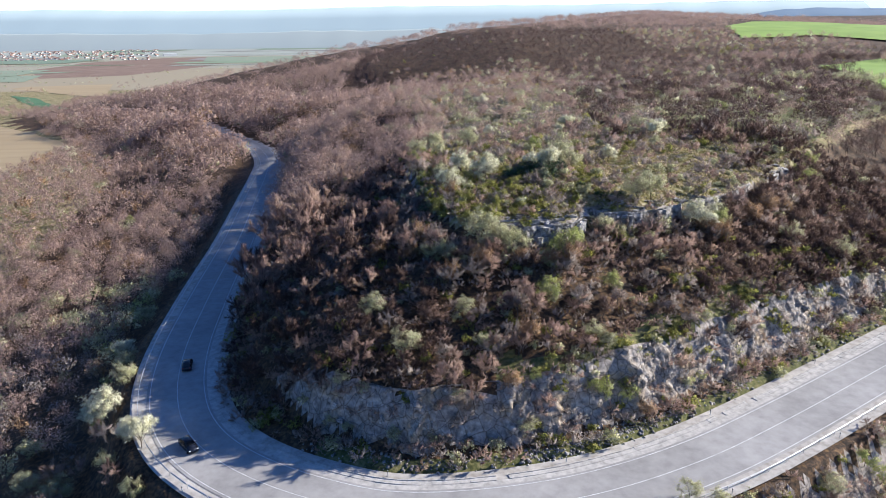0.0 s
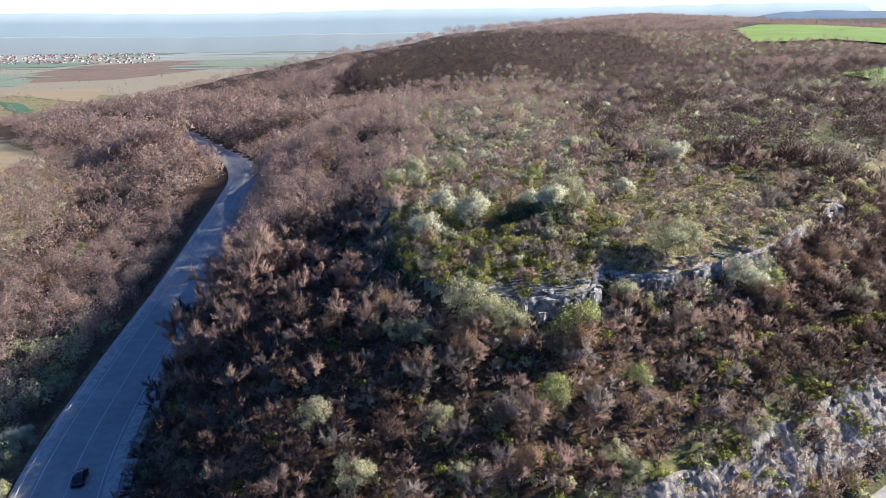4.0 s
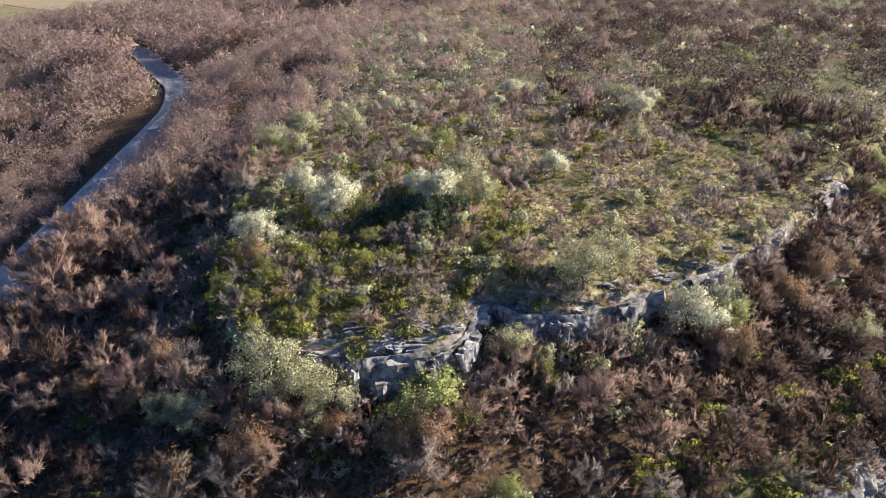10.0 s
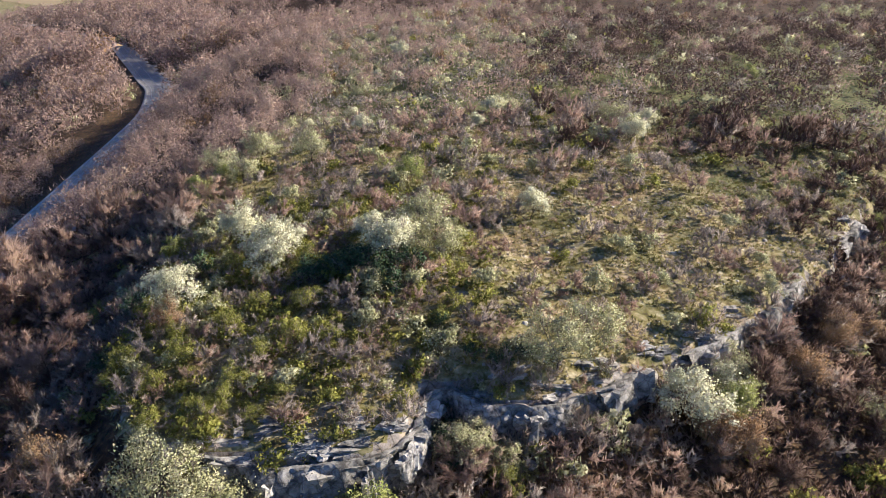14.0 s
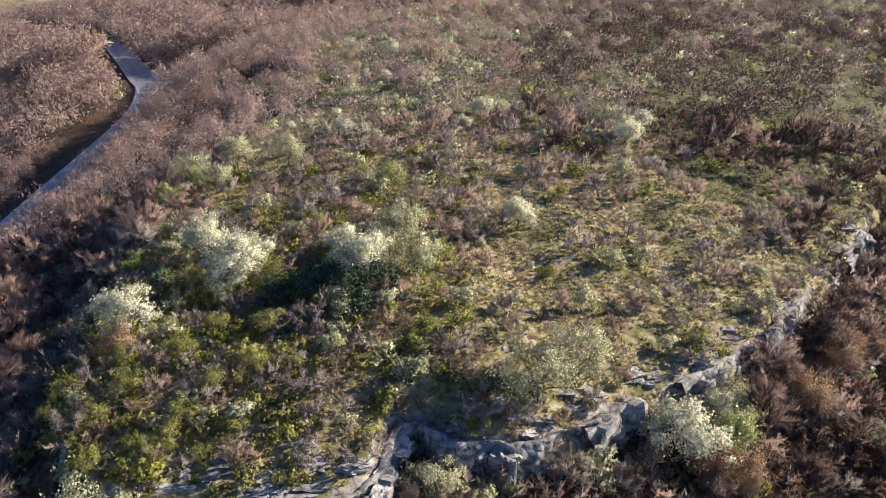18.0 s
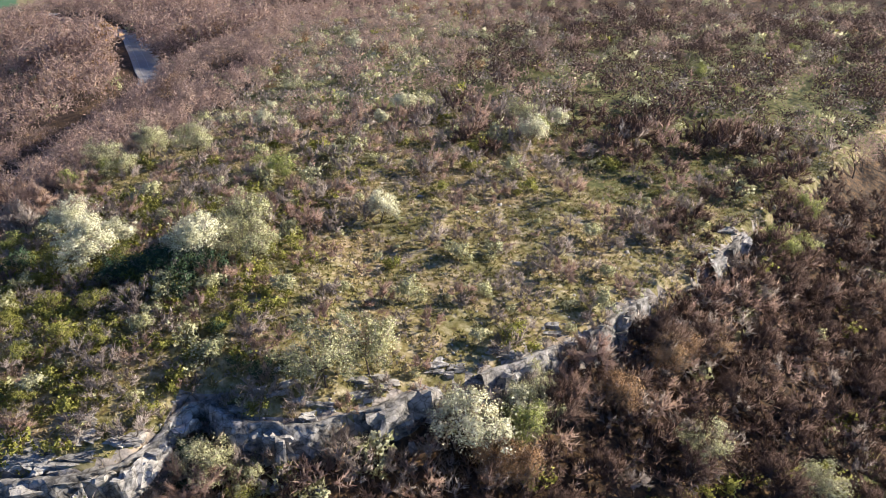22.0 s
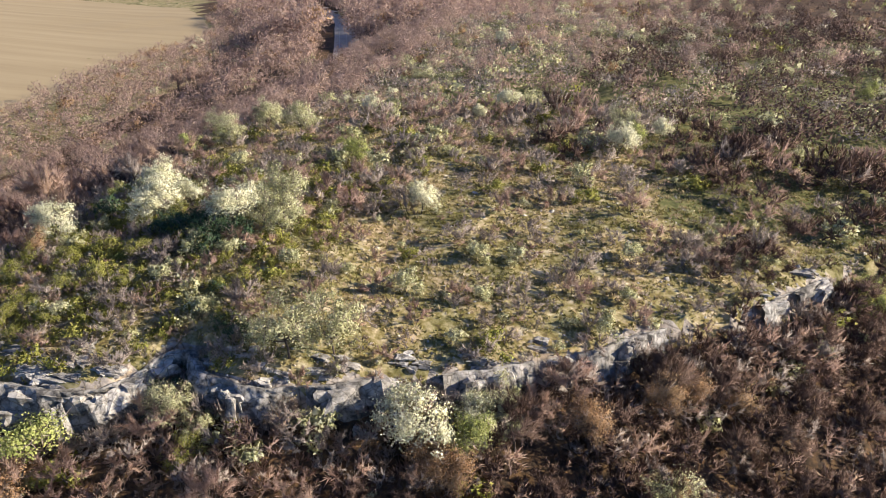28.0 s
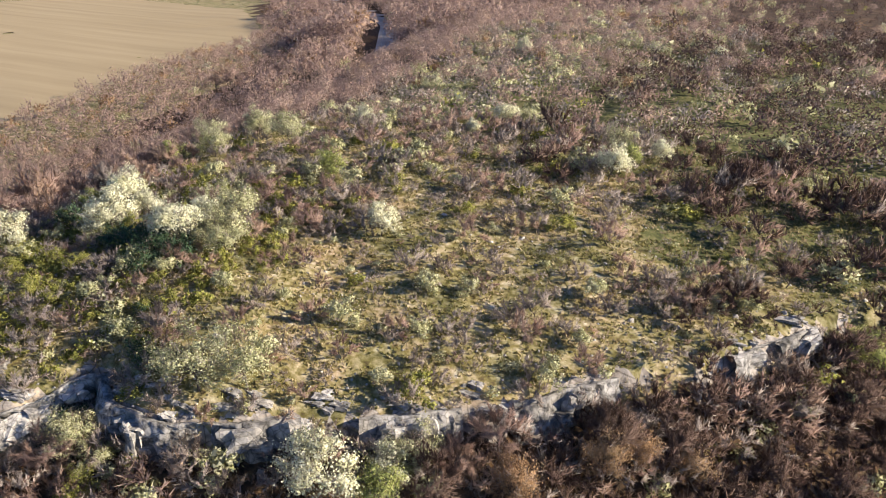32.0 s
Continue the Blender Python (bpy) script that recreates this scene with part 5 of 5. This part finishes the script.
def box(bm, cx, cy, cz, sx, sy, sz, bevel=0.0):
    g = bmesh.ops.create_cube(bm, size=1.0, matrix=Matrix.Translation((cx, cy, cz)) @ Matrix.Diagonal((sx, sy, sz, 1)))
    if bevel:
        bmesh.ops.bevel(bm, geom=list({e for v in g["verts"] for e in v.link_edges}), offset=bevel, segments=2, affect='EDGES')


# two paler repairs across the lanes
for sx, sy, ln in ((-57.5, 168, 4.5), (-65, 214, 5.5)):
    k = along_of(sx, sy) // 2
    ribbon("asphalt_patch", road_line[int(k):int(k) + int(ln / 2) + 2], -4.3, 4.0, 0.042, PATCH, "", parent=road)

# guard rail on the valley side
start, end = along_of(112, 139), along_of(-134, 470)
rail = thing("guard_rail", "galvanised steel guard rail along the valley side of the road", "guard rail")
bm = bmesh.new()
profile = [(0.0, 0.45), (0.05, 0.50), (0.05, 0.55), (0.0, 0.60), (0.05, 0.65), (0.05, 0.70), (0.0, 0.75)]
rows = [[bm.verts.new((xx, yy, zz)) for yy, zz in profile] + [bm.verts.new((xx, yy - 0.012, zz)) for yy, zz in reversed(profile)] for xx in (-2.02, 2.02)]
for k in range(len(rows[0])):
    k2 = (k + 1) % len(rows[0])
    bm.faces.new((rows[0][k], rows[0][k2], rows[1][k2], rows[1][k]))
beam_me = mesh_of("beam", bm, STEEL)
bm = bmesh.new()
box(bm, 0, 0.08, 0.15, 0.10, 0.06, 1.2, 0.008)
post_me = mesh_of("post", bm, STEEL)
for x, y, z, h in on_line(-6.3, start, end, 4.0):
    part("beam", beam_me, rail, at=pose(x, y, z, 0, 0, h))
for x, y, z, h in on_line(-6.3, start - 2, end, 4.0):
    part("post", post_me, rail, at=pose(x, y, z, 0, 0, h))

# concrete gutter slabs at the foot of the hill
gutter = thing("concrete_gutter", "worn pale concrete gutter slabs along the inner edge of the road", "gutter")
bm = bmesh.new()
box(bm, 0, 0, -0.02, 1.94, 0.95, 0.16, 0.02)
box(bm, 0, -0.42, 0.07, 1.94, 0.14, 0.20, 0.02)
slab_me = mesh_of("slab", bm, CONCRETE)
rr = random.Random(8)
for x, y, z, h in on_line(6.55, along_of(112, 139), along_of(-63, 205), 2.0):
    if rr.random() < 0.06:
        continue
    part("slab", slab_me, gutter, at=pose(x, y, z + rr.uniform(-.03, .03), rr.uniform(-2, 2), 0, h + rr.uniform(-2, 2)))

# white marker posts
bm = bmesh.new()
box(bm, 0, 0, 0.48, 0.12, 0.09, 1.0, 0.02)
marker_me = mesh_of("body", bm, PAINT)
bm = bmesh.new()
box(bm, 0, 0, 0.78, 0.124, 0.094, 0.16)
band_me = mesh_of("band", bm, RUBBER)
for off, step, lo in ((-7.2, 24.0, 6.0), (7.7, 30.0, 11.0)):
    for x, y, z, h in on_line(off, along_of(80, 116) + lo, along_of(-72, 262), step):
        m = thing("marker_post", "white plastic marker post with a black band", "marker post", "marker posts along the road", m=pose(x, y, z - 0.03, 0, 0, h))
        part("body", marker_me, m)
        part("band", band_me, m, "black band")


# ---- cars ----
def tyre_mesh():
    bm = bmesh.new()
    bmesh.ops.create_cone(bm, cap_ends=True, segments=20, radius1=0.32, radius2=0.32, depth=0.21, matrix=Matrix.Rotation(radians(90), 4, 'X'))
    bmesh.ops.bevel(bm, geom=[e for e in bm.edges if abs(e.verts[0].co.y - e.verts[1].co.y) < 1e-4], offset=0.04, segments=2, affect='EDGES')
    return mesh_of("tyre", bm, RUBBER, True)


def rim_mesh():
    bm = bmesh.new()
    bmesh.ops.create_cone(bm, cap_ends=True, segments=14, radius1=0.21, radius2=0.17, depth=0.225, matrix=Matrix.Rotation(radians(90), 4, 'X'))
    return mesh_of("rim", bm, STEEL)


def loft(name, sections, mat, bevel=0.03):
    """A shell through cross-sections (x, half width at the bottom, half width at the top, bottom, top)."""
    bm = bmesh.new()
    rings = [[bm.verts.new(p) for p in ((x, -w0, z0), (x, w0, z0), (x, w1, z1), (x, -w1, z1))] for x, w0, w1, z0, z1 in sections]
    for a, b in zip(rings, rings[1:]):
        for k in range(4):
            bm.faces.new((a[k], a[(k + 1) % 4], b[(k + 1) % 4], b[k]))
    bm.faces.new(rings[0][::-1])
    bm.faces.new(rings[-1])
    bmesh.ops.recalc_face_normals(bm, faces=bm.faces[:])
    bmesh.ops.bevel(bm, geom=bm.edges[:], offset=bevel, segments=2, affect='EDGES')
    return mesh_of(name, bm, mat, True)


TYRE, RIM = tyre_mesh(), rim_mesh()
BODY = loft("body", [(-2.12, .72, .66, .34, .80), (-2.0, .84, .80, .24, .93), (-1.2, .88, .84, .22, .96), (0.6, .88, .84, .22, .95), (1.3, .87, .80, .22, .90), (1.95, .82, .72, .24, .76), (2.12, .70, .60, .32, .62)], CAR_BLACK, 0.05)
CABIN = loft("roof", [(-1.75, .74, .58, .93, 1.05), (-1.15, .78, .60, .93, 1.44), (-0.2, .79, .61, .93, 1.48), (0.35, .78, .60, .93, 1.42), (1.1, .74, .62, .90, .98)], CAR_BLACK, 0.04)


def pane(name, corners, thick):
    bm = bmesh.new()
    a = [bm.verts.new(c) for c in corners]
    f = bm.faces.new(a)
    bmesh.ops.solidify(bm, geom=[f], thickness=thick)
    return mesh_of(name, bm, CAR_GLASS)


PANES = [("windscreen", pane("windscreen", [(1.03, -.62, 1.03), (1.03, .62, 1.03), (.42, .56, 1.405), (.42, -.56, 1.405)], .012)),
         ("rear_window", pane("rear_window", [(-1.74, .54, 1.08), (-1.74, -.54, 1.08), (-1.22, -.54, 1.42), (-1.22, .54, 1.42)], .012)),
         ("side_window", pane("side_window", [(.85, .757, 1.0), (-1.25, .785, 1.0), (-1.05, .66, 1.36), (.35, .655, 1.36)], .012)),
         ("side_window", pane("side_window", [(-1.25, -.785, 1.0), (.85, -.757, 1.0), (.35, -.655, 1.36), (-1.05, -.66, 1.36)], .012))]


def small_box(name, sx, sy, sz, mat):
    bm = bmesh.new()
    box(bm, 0, 0, 0, sx, sy, sz, min(sx, sy, sz) * 0.25)
    return mesh_of(name, bm, mat)


HEAD, TAIL, BUMP, MIRROR = small_box("headlight", .14, .34, .14, LAMP_CLEAR), small_box("tail_light", .08, .30, .18, LAMP_RED), small_box("bumper", .16, 1.5, .22, CAR_BLACK), small_box("mirror", .1, .2, .13, CAR_BLACK)


def car(x, y, z, heading, label):
    c = thing("car", label, "car", "cars on the road", m=pose(x, y, z, 0, 0, heading))
    b = part("body", BODY, c)
    part("roof", CABIN, c)
    for nm, me in PANES:
        part(nm, me, c, "dark tinted glass")
    for px in (1.28, -1.3):
        for py in (.80, -.80):
            w = part("wheel", TYRE, c, at=pose(px, py, .32))
            part("rim", RIM, w, "silver rim")
    for py in (.60, -.60):
        part("headlight", HEAD, c, "clear headlight", at=pose(2.02, py, .66))
        part("tail_light", TAIL, c, "red tail light", at=pose(-2.06, py, .78))
        part("mirror", MIRROR, c, at=pose(.72, py * 1.55, 1.0))
    part("bumper", BUMP, c, at=pose(2.06, 0, .40))
    part("bumper", BUMP, c, at=pose(-2.08, 0, .42))
    return c


for (cx, cy), off, turn_round, label in (((-49.8, 117.3), 1.4, 0, "dark hatchback driving on the shaded inner lane"), ((-37.6, 91.4), -1.4, 180, "dark blue car driving round the bend")):
    k = along_of(cx, cy)
    (x, y, z, h), = on_line(off, k, k + 1, 2.0)
    car(x, y, z + 0.035, h + turn_round, label)


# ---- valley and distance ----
# one flat glowing colour; for far land the haze is painted into it
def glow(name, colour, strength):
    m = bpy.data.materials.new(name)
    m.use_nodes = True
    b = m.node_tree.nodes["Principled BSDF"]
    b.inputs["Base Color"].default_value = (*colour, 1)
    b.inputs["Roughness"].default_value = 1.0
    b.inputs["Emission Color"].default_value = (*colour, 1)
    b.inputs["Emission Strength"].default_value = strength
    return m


def sheet(name, corners, mat, label, lift=0.5, rings=9):
    """A field laid on the ground, from its corners."""
    edge = np.array(corners + corners[:1], float)
    s = np.r_[0, np.cumsum(np.linalg.norm(np.diff(edge, axis=0), axis=1))]
    t = np.linspace(0, s[-1], 121)[:-1]
    e = np.stack([np.interp(t, s, edge[:, 0]), np.interp(t, s, edge[:, 1])], 1)
    e += np.stack([waves(e[:, 0], e[:, 1], 40, 3), waves(e[:, 0], e[:, 1], 40, 4)], 1) * 1.5
    c = e.mean(0)
    k = len(e)
    p = np.vstack([c + (e - c) * u for u in np.linspace(1, 0.02, rings)])
    v = np.column_stack([p, ground_z(p[:, 0], p[:, 1]) + lift])
    f = [(j * k + i, j * k + (i + 1) % k, (j + 1) * k + (i + 1) % k, (j + 1) * k + i) for j in range(rings - 1) for i in range(k)]
    area = np.sum(e[:, 0] * np.roll(e[:, 1], -1) - np.roll(e[:, 0], -1) * e[:, 1])
    me = tri_mesh(name, v, f if area > 0 else [q[::-1] for q in f], mat, smooth=True)
    return tagged(new(name, me), label, "field", kind="structure")


sheet("stubble_field", FIELDS["stubble_field"], FIELD_TAN, "wide tan stubble field with tilled strips")
sheet("green_crop_field", FIELDS["green_crop_field"], FIELD_EMERALD, "small deep green crop field")
sheet("hay_field", FIELDS["hay_field"], FIELD_TAN, "pale yellow meadow in the valley")
sheet("ploughed_field", FIELDS["ploughed_field"], FIELD_DARK, "bare brown ploughed field")
sheet("wheat_field", FIELDS["wheat_field"], FIELD_GREEN, "bright green young wheat field on the hill", 0.9)
sheet("wheat_field", FIELDS["wheat_field_far"], FIELD_GREEN, "bright green young wheat field farther on the hill", 1.2)
rr = random.Random(11)
# muted field colours with a slight glow that paints the haze
HAZE_FIELDS = [glow("haze_field", c, 0.16) for c in ((0.22, 0.19, 0.155), (0.16, 0.15, 0.145), (0.14, 0.19, 0.13), (0.18, 0.22, 0.15), (0.20, 0.175, 0.16))]
for k in range(60):                                    # patchwork of the plain, greyed and glowing as painted haze
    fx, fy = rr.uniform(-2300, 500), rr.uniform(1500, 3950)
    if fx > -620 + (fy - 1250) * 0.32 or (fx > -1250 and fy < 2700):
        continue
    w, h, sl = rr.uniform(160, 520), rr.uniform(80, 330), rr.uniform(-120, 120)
    sheet("plain_field", [(fx, fy), (fx + w, fy + sl * .3), (fx + w + sl, fy + h), (fx + sl, fy + h)], rr.choice(HAZE_FIELDS),
          "distant field on the plain, haze painted into its colour", 0.9 + 0.03 * k, 3)

# village
def house_meshes(seed):
    r = random.Random(seed)
    w, d, h = r.uniform(8, 12), r.uniform(7, 9), r.uniform(3.5, 5.5)
    bm = bmesh.new()
    box(bm, 0, 0, h / 2, w, d, h)
    walls = mesh_of("wall", bm, PLASTER)
    bm = bmesh.new()
    v = [bm.verts.new(p) for p in ((-w / 2 - .5, -d / 2 - .5, h), (w / 2 + .5, -d / 2 - .5, h), (w / 2 + .5, d / 2 + .5, h), (-w / 2 - .5, d / 2 + .5, h), (-w / 2, 0, h + 3.2), (w / 2, 0, h + 3.2))]
    for f in ((0, 1, 5, 4), (2, 3, 4, 5), (1, 2, 5), (3, 0, 4), (3, 2, 1, 0)):
        bm.faces.new([v[i] for i in f])
    return walls, mesh_of("roof", bm, ROOF)


HOUSES = [house_meshes(k) for k in range(6)]
rr = random.Random(12)
for k in range(290):
    y = 2950 + 950 * rr.random()
    x = -y * (0.645 - 0.25 * rr.random())
    w, rf = rr.choice(HOUSES)
    hs = thing("house", "distant village house with a tiled roof", "house", "village houses", m=pose(x, y, float(ground_z(x, y)), 0, 0, rr.uniform(0, 180)))
    part("wall", w, hs)
    part("roof", rf, hs)
bm = bmesh.new()
box(bm, 0, 0, 4.5, 60, 24, 9)
hall_w = mesh_of("wall", bm, PAINT)
bm = bmesh.new()
box(bm, 0, 0, 9.3, 61, 25, 0.6)
hall_r = mesh_of("roof", bm, PAINT)
for x, y, a in ((-1905, 4020, 4), (-1800, 4060, 2), (-1690, 4040, 5), (-1250, 3300, 30), (-820, 4360, 3)):
    hl = thing("hall", "long white industrial hall on the plain", "hall", "white halls", m=pose(x, y, float(ground_z(x, y)), 0, 0, a))
    part("wall", hall_w, hl)
    part("roof", hall_r, hl)

# hedges and village trees
x, y, r = scatter(-1900, -330, 640, 3000, 26.0, 29)
ins, foot, hill = zone(x, y)
keep = (hill < 0) & ~open_land(x, y) & (foot > 40) & (r.uniform(0, 1, x.shape) < 0.16 + 0.3 * waves(x, y, 130, 91) + 0.0 * x)
x, y = x[keep], y[keep]
u = r.uniform(0, 1, x.shape)
for kd, lo, hi in (("bare", 0, .5), ("pale", .5, .72), ("dark", .72, 1.0)):
    s = (u >= lo) & (u < hi)
    thicket("valley_trees", "scattered trees and hedges in the valley", "trees", np.stack([x[s], y[s], r.uniform(.9, 1.7, s.sum())], 1), kd, 3)
for cx, cy, n, kd in ((222, 470, 34, "bare"), (262, 462, 40, "thorn"), (232, 540, 16, "green"), (300, 455, 40, "bare"), (196, 400, 30, "thorn"), (190, 330, 24, "pale")):
    rr2 = np.random.RandomState(n)
    px, py = cx + rr2.normal(0, 16, n), cy + rr2.normal(0, 9, n)
    thicket("copse", "clump of trees beside the green field", "trees", np.stack([px, py, rr2.uniform(.8, 1.3, n)], 1), kd, 2)


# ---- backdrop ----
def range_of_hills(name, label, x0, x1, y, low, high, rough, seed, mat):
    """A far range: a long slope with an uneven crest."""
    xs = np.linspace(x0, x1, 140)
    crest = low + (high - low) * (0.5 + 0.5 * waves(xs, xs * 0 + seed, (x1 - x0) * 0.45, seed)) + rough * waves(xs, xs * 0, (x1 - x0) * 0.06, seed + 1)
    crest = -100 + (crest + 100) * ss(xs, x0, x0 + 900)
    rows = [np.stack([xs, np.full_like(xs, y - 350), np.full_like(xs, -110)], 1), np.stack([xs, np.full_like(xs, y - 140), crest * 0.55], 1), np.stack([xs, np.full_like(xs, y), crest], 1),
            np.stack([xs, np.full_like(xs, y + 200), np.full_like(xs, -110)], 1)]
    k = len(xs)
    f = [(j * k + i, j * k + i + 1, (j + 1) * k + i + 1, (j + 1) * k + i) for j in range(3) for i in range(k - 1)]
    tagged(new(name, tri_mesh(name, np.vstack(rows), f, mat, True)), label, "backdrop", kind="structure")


# blue haze is painted on these ranges as colour and glow
range_of_hills("backdrop_mountains", "mountain range on the horizon, painted pale blue with haze", -4300, 2600, 4480, 128, 150, 3, 5, glow("haze_blue", (0.285, 0.35, 0.365), 0.46))
# low rise added in place of the far plain, its haze painted too
range_of_hills("backdrop_rise", "low rise standing for the far plain before the mountains, painted haze-blue", -4300, 1500, 4250, -4, 18, 4, 9, glow("haze_blue_low", (0.23, 0.265, 0.265), 0.40))
range_of_hills("backdrop_ridge", "dark blue-green wooded ridge on the horizon, haze painted in", 700, 4300, 3300, 94, 104, 3, 14, glow("haze_wood", (0.07, 0.11, 0.16), 0.6))
# three sheets, bluer and stronger in glow with distance: painted haze
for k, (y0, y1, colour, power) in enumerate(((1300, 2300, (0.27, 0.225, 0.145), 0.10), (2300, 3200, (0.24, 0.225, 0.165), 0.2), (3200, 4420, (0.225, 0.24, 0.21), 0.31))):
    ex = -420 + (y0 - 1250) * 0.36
    me = sheet("backdrop_plain", [(-4400, y0), (ex - 60, y0), (ex - 60 + (y1 - y0) * 0.36, y1), (-4400, y1)], glow("haze_plain", colour, power), "plain reaching to the mountains, haze painted into its colour", 0.3 + 0.1 * k, 14)
rr = random.Random(77)
for k in range(22):                                    # field strips, hedge lines and bands of trees, haze mixed into their colour with distance
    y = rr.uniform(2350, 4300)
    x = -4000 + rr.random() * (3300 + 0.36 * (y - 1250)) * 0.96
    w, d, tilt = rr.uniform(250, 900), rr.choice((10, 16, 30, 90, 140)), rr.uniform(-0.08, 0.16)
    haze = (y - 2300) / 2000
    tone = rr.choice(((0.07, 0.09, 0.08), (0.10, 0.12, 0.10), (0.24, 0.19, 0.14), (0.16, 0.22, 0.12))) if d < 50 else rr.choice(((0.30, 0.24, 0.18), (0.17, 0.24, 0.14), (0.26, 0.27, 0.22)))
    sheet("backdrop_strip", [(x, y), (x + w, y + w * tilt), (x + w, y + w * tilt + d), (x, y + d)], glow("haze_strip", tuple(c * (1 - 0.5 * haze) + h * 0.5 * haze for c, h in zip(tone, (0.25, 0.27, 0.28))), 0.12 + 0.16 * haze),
          "field strip and tree line on the plain, haze painted in", 1.2 + 0.05 * k, 3)
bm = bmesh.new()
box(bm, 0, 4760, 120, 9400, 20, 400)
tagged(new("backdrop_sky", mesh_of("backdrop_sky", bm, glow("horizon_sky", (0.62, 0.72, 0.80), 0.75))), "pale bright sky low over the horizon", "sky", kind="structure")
